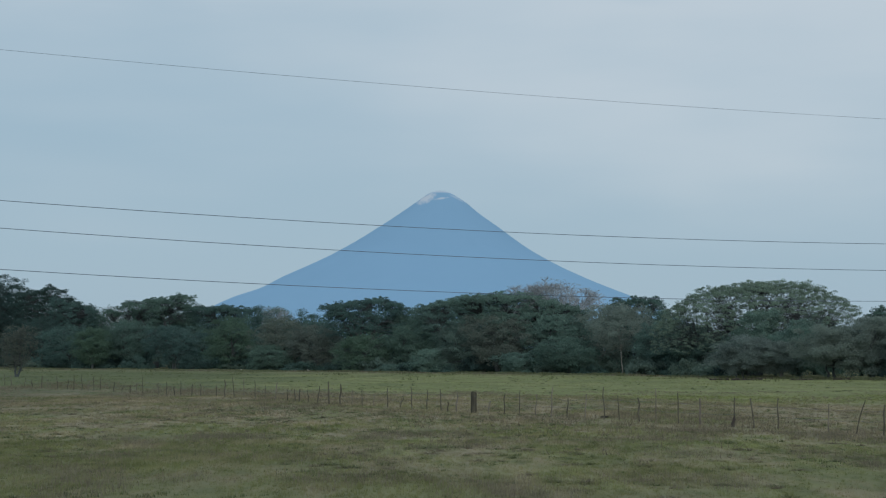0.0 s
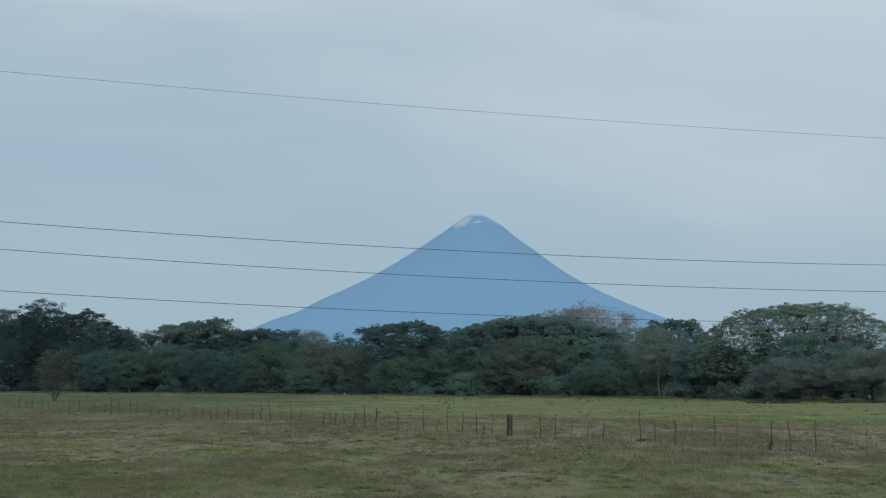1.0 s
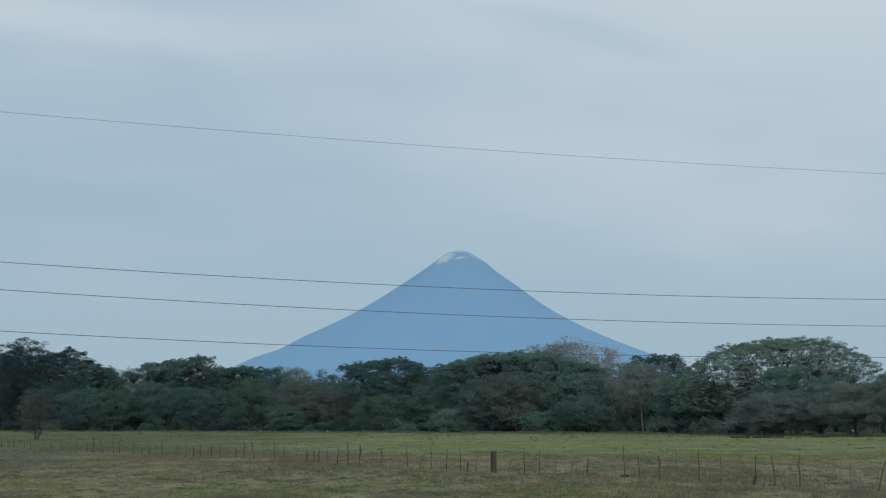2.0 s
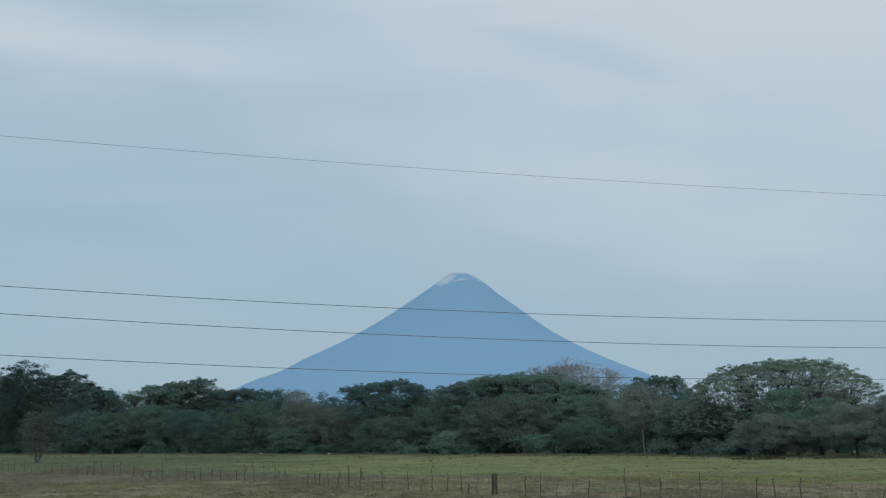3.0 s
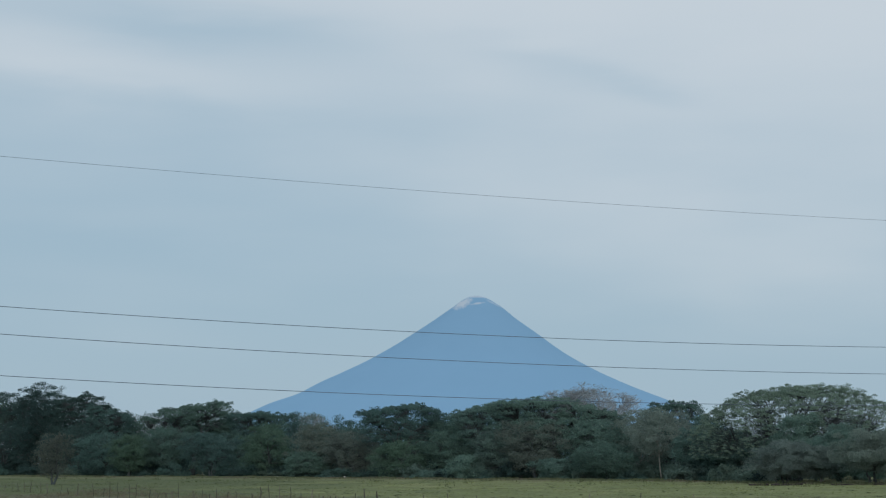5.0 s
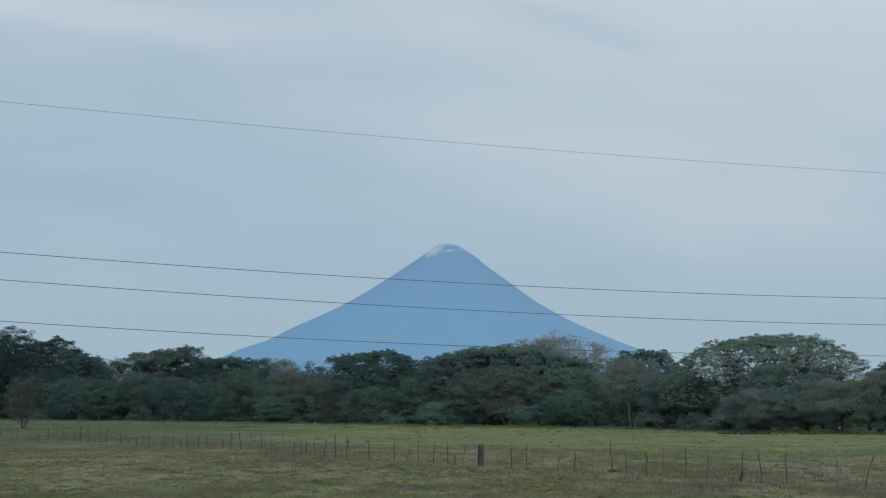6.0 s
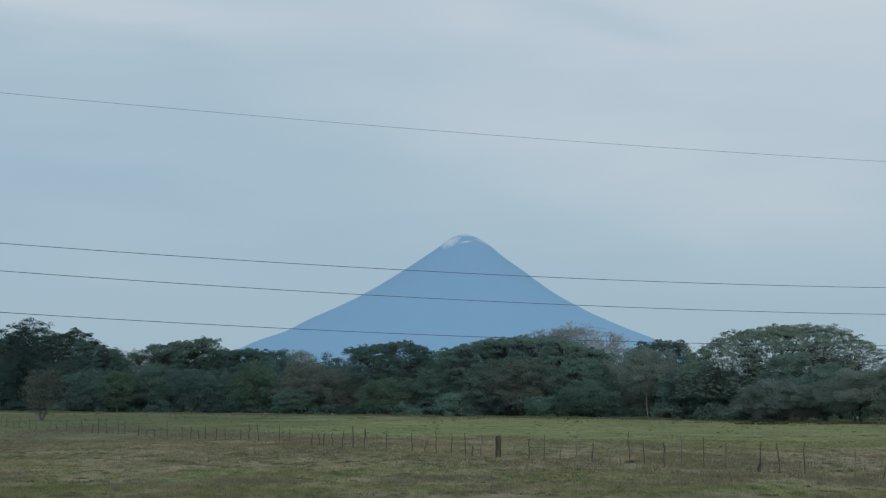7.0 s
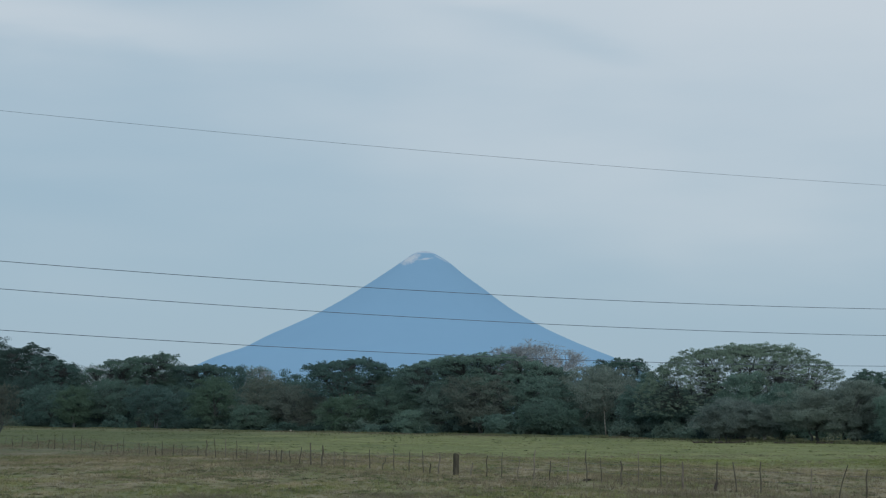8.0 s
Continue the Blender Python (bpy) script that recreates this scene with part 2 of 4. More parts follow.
def stone_material():
    m = Nodes("pale_stone", 0.85)
    grain = m.noise(14.0, 4.0)
    return m.colour(m.ramp(grain, (0.3, (0.46, 0.47, 0.46)), (0.7, (0.68, 0.69, 0.68)))).bump(grain, 0.5, 0.02).mat


def mountain_material():
    """A far cone with blue haze painted in: bare slopes with faint gullies, pale ash below the crater's rim."""
    m = Nodes("haze_painted_mountain", 1.0)
    m.bsdf.inputs["Specular IOR Level"].default_value = 0.0
    p = m.node("ShaderNodeSeparateXYZ", Vector=m.where())
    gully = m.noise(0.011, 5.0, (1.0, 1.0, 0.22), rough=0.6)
    # the blue of the air before the cone is put into its base colour
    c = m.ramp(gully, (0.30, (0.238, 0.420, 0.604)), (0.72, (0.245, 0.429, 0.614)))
    # ash and steam: a thin fringe on the rim, a frayed patch below it on the west side, a short streak inside
    fray = m.math("MULTIPLY", m.math("SUBTRACT", m.noise(0.09, 4.0, (1.0, 0.2, 1.0), rough=0.6), 0.5), 1.3)

    def spot(x, z, wide, tall, lean, strength):
        dx = m.math("SUBTRACT", p.outputs[0], x)
        dz = m.math("SUBTRACT", m.math("SUBTRACT", p.outputs[2], z), m.math("MULTIPLY", dx, lean))
        dx, dz = m.math("DIVIDE", dx, wide), m.math("DIVIDE", dz, tall)
        far = m.math("SQRT", m.math("ADD", m.math("MULTIPLY", dx, dx), m.math("MULTIPLY", dz, dz)))
        return m.math("MULTIPLY", m.ramp(m.math("ADD", far, fray), (0.35, 1.0), (1.0, 0.0)), strength)

    rim = m.math("MULTIPLY", m.ramp(m.math("DIVIDE", m.math("SUBTRACT", p.outputs[2], 388.0), 12.0, True), (0.30, 0.0), (0.75, 1.0)), 0.75)
    veil = m.math("MAXIMUM", rim, spot(-40.0, 379.0, 26.0, 15.0, 0.45, 0.85))
    veil = m.math("MAXIMUM", veil, spot(-4.0, 377.5, 20.0, 3.6, 0.15, 0.7))
    veil = m.math("MAXIMUM", veil, spot(34.0, 380.0, 26.0, 5.0, -0.5, 0.35))
    # normals blended to one direction imitate the haze, so relief hardly shades the slopes
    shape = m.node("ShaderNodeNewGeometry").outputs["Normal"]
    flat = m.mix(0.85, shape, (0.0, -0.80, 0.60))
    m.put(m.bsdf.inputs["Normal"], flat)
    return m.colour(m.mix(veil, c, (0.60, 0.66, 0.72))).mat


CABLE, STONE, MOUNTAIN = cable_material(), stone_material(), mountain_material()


# ---- building blocks ----
def mesh_of(name, verts, faces, material, smooth=False):
    me = bpy.data.meshes.new(name)
    me.from_pydata([tuple(v) for v in verts], [], [tuple(f) for f in faces])
    me.materials.append(material)
    if smooth:
        me.shade_smooth()
    return me


def quads_of(name, verts, material, corners=4):
    """A mesh of loose leaves or blades: every few vertices are one face."""
    verts = np.asarray(verts, dtype=np.float32).reshape(-1, 3)
    count = len(verts) // corners
    me = bpy.data.meshes.new(name)
    me.vertices.add(len(verts)), me.loops.add(len(verts)), me.polygons.add(count)
    me.vertices.foreach_set("co", verts.ravel())
    me.loops.foreach_set("vertex_index", np.arange(len(verts), dtype=np.int32))
    me.polygons.foreach_set("loop_start", np.arange(0, len(verts), corners, dtype=np.int32))
    me.materials.append(material)
    me.update(calc_edges=True)
    return me


def child(name, me, parent, label=""):
    ob = new(name, me)
    ob.parent = parent
    return tagged(ob, label) if label else ob


class Tubes:
    """Tapered round limbs, collected into one mesh."""

    def __init__(self):
        self.v, self.f = [], []

    def add(self, points, radii, sides=6, cap=True):
        points = [Vector(p) for p in points]
        start = len(self.v)
        for i, p in enumerate(points):
            way = (points[min(i + 1, len(points) - 1)] - points[max(i - 1, 0)]).normalized()
            a = way.cross(Vector((0.31, 0.95, 0.02)))
            a = a.normalized() if a.length > 0.05 else way.cross(Vector((1, 0, 0))).normalized()
            b = way.cross(a)
            for k in range(sides):
                t = 2 * math.pi * k / sides
                self.v.append(p + (a * math.cos(t) + b * math.sin(t)) * radii[i])
        for i in range(len(points) - 1):
            for k in range(sides):
                q = start + i * sides
                self.f.append((q + k, q + (k + 1) % sides, q + sides + (k + 1) % sides, q + sides + k))
        if cap:
            self.f.append(tuple(start + k for k in reversed(range(sides))))
            self.f.append(tuple(len(self.v) - sides + k for k in range(sides)))

    def mesh(self, name, material, smooth=True):
        return mesh_of(name, self.v, self.f, material, smooth)


def bent(a, b, sag, rng, n=4, jitter=0.06):
    """Points from a to b along a limb that bends upwards by sag."""
    a, b = np.asarray(a, float), np.asarray(b, float)
    length = np.linalg.norm(b - a)
    t = np.linspace(0, 1, n)[:, None]
    p = a + (b - a) * t + np.array([0, 0, 1]) * sag * length * 4 * t * (1 - t)
    p[1:-1] += rng.normal(0, jitter * length, (n - 2, 3))
    return p


def foliage(centres, radii, counts, size, rng, flat=0.4, droop=0.0):
    """Leaf sprays round the centres of clumps, as loose pointed triangles."""
    idx = np.repeat(np.arange(len(centres)), counts)
    n = len(idx)
    d = rng.normal(size=(n, 3))
    d /= np.linalg.norm(d, axis=1)[:, None]
    d *= rng.uniform(0.10, 1.0, (n, 1)) ** 0.5
    d[:, 2] *= flat
    r = radii[idx][:, None]
    p = centres[idx] + d * r
    p[:, 2] -= droop * r[:, 0] * (d[:, 0] ** 2 + d[:, 1] ** 2)
    # leaves turn outwards and to the light
    out = p * np.array([1, 1, 0]) + (p - centres[idx]) * 0.8
    out /= np.linalg.norm(out, axis=1)[:, None] + 0.01
    face = out * 0.55 + np.array([0, 0, 0.25]) + rng.normal(0, 0.42, (n, 3))
    face /= np.linalg.norm(face, axis=1)[:, None]
    u = np.cross(face, rng.normal(size=(n, 3)))
    u /= np.linalg.norm(u, axis=1)[:, None]
    v = np.cross(face, u)
    s = size * rng.uniform(0.55, 1.4, (n, 1))
    u, v = u * s, v * s * 0.6
    return np.stack([p - u, p + u * 0.6 + v, p + u * 0.6 - v], axis=1).reshape(-1, 3)


def lobes(az, rng, amount):
    """An uneven outline: the crown's reach by direction."""
    k = 1.0
    for n in (2, 3, 5):
        k = k + amount / n ** 0.5 * np.sin(n * az + rng.uniform(0, 6.28))
    return k


def thing(name, x, y, label, category, group="", turn=0.0):
    ob = new(name)
    ob.matrix_basis = pose(x, y, 0, 0, 0, turn)
    return tagged(ob, label, category, group)


WORDS = {
    "deep": "dense blackish green foliage",
    "dark": "dense dark green foliage", "mid": "dull green foliage", "dull": "greyish green foliage", "green": "fresh green foliage",
    "olive": "olive green foliage", "brown": "thinning brownish foliage", "greybrown": "dry grey-brown foliage", "rust": "sparse rusty brown foliage",
}


def limbs_to(tubes, fork, centres, main, girth, rng, sag=0.10, great=None, fine=1.0):
    """Main limbs from the fork into the crown, and a branch from them to every clump; great collects the main limbs singly."""
    stops, reach = [], []
    order = rng.permutation(len(centres))[:main]
    for i in order:
        end = fork + (centres[i] - fork) * rng.uniform(0.66, 0.86)
        p = bent(fork, end, sag, rng, 6)
        limb = Tubes() if great is not None else tubes
        limb.add(p, np.linspace(girth * 0.62, girth * 0.12, 6), 6)
        if great is not None:
            great.append(limb)
        stops.extend(p[1:]), reach.extend(np.linspace(girth * 0.62, girth * 0.12, 6)[1:])
    stops, reach = np.array(stops), np.array(reach)
    for c in centres:
        d = np.linalg.norm(stops - c, axis=1) + 0.6 * np.maximum(0, stops[:, 2] - c[2])
        k = int(np.argmin(d))
        r = min(reach[k] * 0.7, 0.02 + 0.018 * d[k]) * fine
        tubes.add(bent(stops[k], c, 0.06, rng, 3, 0.05), np.linspace(r, 0.012, 3), 3, False)


def spiral(n, rng):
    """Even spread over a disc, a little shaken: directions and reach from 0 to 1."""
    i = np.arange(n) + 0.5
    return i * 2.39996 + rng.normal(0, 0.25, n), np.sqrt(i / n) * rng.uniform(0.94, 1.04, n)


def swell(x, y, size, seed):
    return np.array([noise.noise((a / size, b / size, seed * 1.37)) for a, b in zip(x, y)])


def umbrella_tree(x, y, h, w, seed, leaf, depth=0.5, dome=0.25, slant=0.0, n=150, boughs=()):
    """A broad, flat-topped tree: a close roof of level boughs on rising limbs, looser boughs below.
    boughs: offset, top and width of the great level sprays that make up its roof, where they stand apart."""
    rng = np.random.default_rng(seed)
    tree = thing("tree", x, y, "broad flat-topped tree with " + WORDS[leaf] + " in the tree line", "tree", "tree line")
    under = int(n * 1.9)
    a2, r2 = rng.uniform(0, 6.283, under), rng.uniform(0, 1, under) ** 0.42
    reach = r2 * lobes(a2, rng, 0.10) * (w / 2 - 0.2)
    ux, uy = reach * np.cos(a2), reach * np.sin(a2)
    fall = 0.25 + depth * h * rng.uniform(0, 1, under) ** (1.5 if boughs else 1.1)
    if boughs:
        rx, ry, rz, rr = [], [], [], []
        for dx, top, wide in boughs:
            k = max(18, int(8.0 * wide ** 1.35))
            az, rad = spiral(k, rng)
            off = rng.uniform(-0.22, 0.22) * w
            px, py = rad * np.cos(az) * wide / 2 * lobes(az, rng, 0.16), rad * np.sin(az) * wide * 0.6
            rx.append(dx + px), ry.append(off + py)
            rz.append(top - 0.22 - 0.10 * wide * rad ** 2.2 - rng.uniform(0, 0.55, k) + 0.85 * swell(px, py, 1.1, seed + dx))
            rr.append(rng.uniform(0.28, 0.72, k))
        rx, ry, rz, rr = (np.concatenate(q) for q in (rx, ry, rz, rr))
        tops = np.max([top - 0.13 * wide * np.minimum(((ux - dx) / (wide / 2)) ** 2, 6.0) for dx, top, wide in boughs], axis=0)
        uz = tops - 0.45 - fall * (1 - 0.25 * r2)
    else:
        az, rad = spiral(n, rng)
        out = rad * lobes(az, rng, 0.12) * (w / 2 - 0.2)
        rx, ry = out * np.cos(az), out * np.sin(az)
        rz = h - 0.35 - dome * h * rad ** 2.6 + slant * rx + 1.3 * swell(rx, ry, 3.2, seed) + 0.8 * swell(rx, ry, 1.4, seed + 9) - rng.uniform(0, 0.5, n)
        rr = rng.uniform(0.6, 1.3, n) * (w / 18) ** 0.7 * (150 / n) ** 0.4
        uz = h - 0.35 - dome * h * r2 ** 2.6 + slant * ux + 1.3 * swell(ux, uy, 3.2, seed) - fall * (1 - 0.35 * r2)
    ur = rng.uniform(0.6, 1.45, under) * (w / 18) ** 0.6
    centres = np.stack([np.append(rx, ux), np.append(ry, uy), np.maximum(np.append(rz, uz), h * rng.uniform(0.06, 0.30, len(rz) + len(uz)))], axis=1)
    radii = np.append(rr, ur)
    counts = np.clip(62 * radii ** 1.35 * rng.uniform(0.8, 1.25, len(radii)), 24, 190).astype(int)
    t = Tubes()
    fork = np.array([rng.normal(0, 0.5), rng.normal(0, 0.5), h * 0.26])
    girth = 0.20 + 0.016 * w
    t.add(bent((0, 0, -0.3), fork, 0.0, rng, 5, 0.03), np.linspace(girth * 1.5, girth, 5), 8)
    limbs = Tubes()
    limbs_to(limbs, fork, centres, 9, girth, rng)
    child("trunk", t.mesh("trunk", BARK), tree)
    child("branch_frame", limbs.mesh("branch_frame", BARK), tree)
    child("crown", quads_of("crown", foliage(centres, radii, counts, 0.135, rng, 0.34, 0.12), LEAVES[leaf], 3), tree)
    return tree


def round_tree(x, y, h, w, seed, leaf, weep=0.0, stem=0.07, n=210, full=1.0, sparse=False, stems=1):
    """A bushy tree whose crown comes down almost to the ground."""
    rng = np.random.default_rng(seed)
    tree = thing("tree", x, y, "bushy tree with " + WORDS[leaf] + " at the meadow's edge", "tree", "tree line")
    d = rng.normal(size=(n, 3))
    d /= np.linalg.norm(d, axis=1)[:, None]
    d *= rng.uniform(0.02, 1, (n, 1)) ** 0.30
    az = np.arctan2(d[:, 1], d[:, 0])
    k = lobes(az, rng, 0.17) * (1 + 0.16 * np.sin(3.0 * d[:, 2] + rng.uniform(0, 6.28)))
    base = stem * h
    mid, half = (h + base) / 2, (h - base) / 2
    flare = 1 + weep * 0.35 * np.clip(-d[:, 2], 0, 1)
    centres = np.stack([d[:, 0] * k * w / 2 * flare, d[:, 1] * k * w / 2 * flare, mid - 0.2 + 1.08 * half * d[:, 2] + rng.normal(0, 0.25, n)], axis=1)
    # ragged boughs: some reach out or up beyond the rest
    stray = rng.uniform(0, 1, (n, 1)) < 0.22
    centres += rng.normal(0, 0.30, (n, 3)) + np.where(stray, rng.normal(0, 0.65, (n, 3)), 0.0)
    centres[:, 2] = np.clip(centres[:, 2], 0.35, h - 0.1)
    radii = rng.uniform(0.7, 1.45, n) * (w / 10) ** 0.5 / full ** 0.5
    near = min(1.0, max(0.72, y / 300.0)) if full == 1.0 else 1.0
    counts = (rng.integers(62, 112, n) * full / near ** 1.7).astype(int)
    fine = 1.0
    if leaf in ("brown", "greybrown", "rust"):
        fine = 0.75 if y < 240 and not sparse else 1.0
        counts = (counts * (0.22 if sparse else 2.0 if y < 240 else 0.95)).astype(int)
    t = Tubes()
    fork = np.array([rng.normal(0, 0.25), rng.normal(0, 0.25), max(0.22 * h, base * 0.9)])
    girth = (0.10 + 0.014 * w) * (0.26 if stem > 0.35 else 1.0)
    bark = PALE_BARK if leaf == "greybrown" and stems == 1 else BARK
    if sparse:
        for side in (-0.35, 0.3):
            t.add(bent((side * 0.3, 0, -0.3), fork + (side * 1.6, 0.1, 0.2), 0.0, rng, 5, 0.03), np.linspace(girth, girth * 0.6, 5), 7)
    elif stems > 1:
        for k in range(stems):
            foot = np.array([(k - (stems - 1) / 2) * 0.55, 1.6 + rng.normal(0, 0.3), -0.3])
            t.add(bent(foot, fork + foot * np.array([1.3, 1.0, 0.0]), 0.0, rng, 5, 0.03), np.linspace(girth * 0.8, girth * 0.5, 5), 7)
    else:
        t.add(bent((0, 0, -0.3), fork, 0.0, rng, 5, 0.006 if stem > 0.35 else 0.03), np.linspace(girth * 1.4, girth, 5), 7)
    limbs = Tubes()
    limbs_to(limbs, fork, centres, 7, girth, rng)
    child("trunk", t.mesh("trunk", bark), tree)
    child("branch_frame", limbs.mesh("branch_frame", bark), tree)
    child("crown", quads_of("crown", foliage(centres, radii, counts, 0.135 * near * fine / full ** 0.9, rng, 0.48, 0.2 + 0.5 * weep), LEAVES[leaf], 3), tree)
    return tree


def rain_tree(x, y, h, w, seed):
    """The great spreading tree: a wide thin dome of boughs on forking limbs, with chinks of sky between the clumps below it."""
    rng = np.random.default_rng(seed)
    tree = thing("rain_tree", x, y, "great spreading rain tree, thin domed crown over bare limbs", "tree", "tree line")
    roof, inner = 900, 2000
    a1, r1 = spiral(roof, rng)
    a2, r2 = rng.uniform(0, 6.283, inner), rng.uniform(0.0, 1, inner) ** 0.5
    az, rad = np.append(a1, a2), np.append(r1, r2)
    reach = rad * lobes(az, rng, 0.018) * (w / 2 - 0.2)
    cx, cy = reach * np.cos(az), reach * np.sin(az)
    top = h - 0.65 + 0.06 * cx + 0.3 * np.exp(-((cx + 1.0) / 1.4) ** 2) - 0.40 * h * rad ** 3.4 + 0.50 * swell(cx, cy, 3.0, 3) + 0.32 * swell(cx, cy, 1.4, 5)
    cz = top - np.append(rng.uniform(0, 1.1, roof), 0.9 + (0.56 * h - 0.7) * rng.uniform(0, 1, inner) ** 0.7 * (1 - 0.22 * r2))
    centres = np.stack([cx, cy, np.maximum(cz, h * np.random.default_rng(seed + 500).uniform(0.22, 0.36, roof + inner))], axis=1)
    radii = np.append(rng.uniform(0.34, 0.78, roof), rng.uniform(0.15, 0.40, inner))
    counts = np.append(rng.integers(46, 78, roof), (54 * radii[roof:] ** 1.5 * rng.uniform(0.8, 1.6, inner)).astype(int) + 8)
    t = Tubes()
    fork = np.array([0.3, 0.0, 3.0])
    t.add(bent((0, 0, -0.4), fork, 0.0, rng, 6, 0.02), np.linspace(1.0, 0.75, 6), 10)
    twigs, great = Tubes(), []
    limbs_to(twigs, fork, centres, 20, 0.40, rng, 0.10, great, 0.45)
    child("trunk", t.mesh("trunk", BARK), tree)
    for limb in great:
        child("limb", limb.mesh("limb", BARK), tree)
    child("branch_frame", twigs.mesh("branch_frame", BARK), tree)
    child("crown", quads_of("crown", foliage(centres, radii, counts, 0.10, rng, 0.40, 0.12), LEAVES["pale"], 3), tree)
    return tree


def bare_tree(x, y, h, w, seed, deep=5):
    """A leafless tree: forks on forks of dry twigs, with a few last leaves."""
    rng = np.random.default_rng(seed)
    tree = thing("bare_tree", x, y, "nearly leafless tree with fine dry brown twigs", "tree", "tree line")
    t, tips = Tubes(), []

    def grow(a, way, length, r, level):
        b = a + way * length
        t.add(bent(a, b, 0.03, rng, 3, 0.04), np.maximum(np.linspace(r, r * 0.62, 3), 0.016), 5 if level < 2 else 3, False)
        if level >= deep:
            tips.append(b)
            return
        for _ in range(4 if level == deep - 1 else 3):
            turn = rng.normal(0, 0.44, 3) * np.array([1.0, 1.0, 0.75])
            d = way + turn + np.array([0, 0, 0.02])
            d = d / np.linalg.norm(d)
            grow(b, d, length * rng.uniform(0.55, 0.85), r * 0.60, level + 1)

    t.add([(0, 0, -0.3), (0.1, 0, h * 0.2), (0, 0.1, h * 0.36)], [0.42, 0.34, 0.28], 8)
    nv, nf = len(t.v), len(t.f)
    for k in range(10):
        out = 0.25 + 0.08 * k
        d = np.array([math.cos(k * 2.4) * out, math.sin(k * 2.4) * out, 0.8])
        grow(np.array([0, 0.1, h * 0.35]), d / np.linalg.norm(d), h * 0.19, 0.17, 0)
    tips = np.array(tips)
    # fit the spread to the tree's size
    v = np.array([tuple(p) for p in t.v])
    high = v[:, 2] > h * 0.37
    k = (w / 2) / np.percentile(np.abs(v[high][:, 0]), 95)
    kz = (h - h * 0.36) / (np.percentile(v[:, 2], 96) - h * 0.36)
    fade = np.clip((v[:, 2] - h * 0.36) / (h * 0.15), 0, 1)[:, None]
    v[:, :2] *= 1 + (k - 1) * fade
    v[:, 2] = np.where(high, h * 0.36 + (v[:, 2] - h * 0.36) * kz, v[:, 2])
    tips[:, :2] *= k
    tips[:, 2] = h * 0.36 + (tips[:, 2] - h * 0.36) * kz
    # the topmost shoots thin out into a rounded head
    for q in (v, tips):
        head = h - 0.012 * (q[:, 0] ** 2 + q[:, 1] ** 2)
        q[:, 2] = np.where(q[:, 2] > head - 1.2, head - 1.2 + (q[:, 2] - head + 1.2) * 0.45, q[:, 2])
    child("trunk", mesh_of("trunk", v[:nv], t.f[:nf], TWIG, True), tree)
    child("branch_frame", mesh_of("branch_frame", v[nv:], [[i - nv for i in f] for f in t.f[nf:]], TWIG, True), tree, "tangle of fine bare twigs")
    some = tips[rng.uniform(0, 1, len(tips)) < (0.45 if deep < 6 else 0.02)]
    child("crown", quads_of("crown", foliage(some, np.full(len(some), 0.5), rng.integers(1, 4, len(some)), 0.13, rng, 0.8), LEAVES["greybrown" if deep > 5 else "dull"], 3), tree, "few last dry leaves")
    return tree


def shrub(x, y, h, w, seed, leaf):
    rng = np.random.default_rng(seed)
    bush = thing("shrub", x, y, "low tangled shrub with " + WORDS[leaf] + " under the trees", "shrub", "undergrowth")
    n = 32
    az, rad = rng.uniform(0, 6.283, n), rng.uniform(0, 1, n) ** 0.5
    reach = rad * lobes(az, rng, 0.18) * w / 2
    centres = np.stack([reach * np.cos(az), reach * np.sin(az), 0.25 + (h - 0.5) * rng.uniform(0.05, 1, n) * (1 - 0.6 * rad ** 2)], axis=1)
    t = Tubes()
    for c in centres[:14]:
        t.add(bent((c[0] * 0.15, c[1] * 0.15, -0.1), c, 0.05, rng, 4), np.linspace(0.05, 0.012, 4), 4, False)
    child("stem", t.mesh("stem", BARK), bush)
    child("foliage", quads_of("foliage", foliage(centres, rng.uniform(0.6, 1.1, n) * (w / 5) ** 0.5, rng.integers(50, 90, n), 0.19, rng, 0.6, 0.2), LEAVES[leaf], 3), bush)
    return bush


# ---- ground ----
def graded(near, far, step, ratio):
    out, s = [0.0], step
    while out[-1] < far:
        out.append(out[-1] + s)
        if out[-1] > near:
            s *= ratio
    return out


def ground_height(x, y):
    d = math.hypot(x, y)
    k = max(0.0, min(1.0, (d - 12) / 25)) * max(0.0, min(1.0, (900 - d) / 500))
    return k * (0.10 * noise.noise((x * 0.05, y * 0.03, 1.7)) + 0.05 * noise.noise((x * 0.22, y * 0.12, 5.1)))


def make_ground():
    xs = graded(45, 6500, 1.5, 1.16)
    xs = sorted({-v for v in xs} | set(xs))
    ys = graded(150, 7000, 1.5, 1.12)
    ys = [-v for v in reversed(graded(10, 3000, 4, 1.5)[1:])] + ys
    verts = [(x, y, ground_height(x, y)) for y in ys for x in xs]
    w = len(xs)
    faces = [(j * w + i, j * w + i + 1, (j + 1) * w + i + 1, (j + 1) * w + i) for j in range(len(ys) - 1) for i in range(w - 1)]
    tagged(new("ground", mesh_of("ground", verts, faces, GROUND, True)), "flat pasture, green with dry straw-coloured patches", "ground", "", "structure")


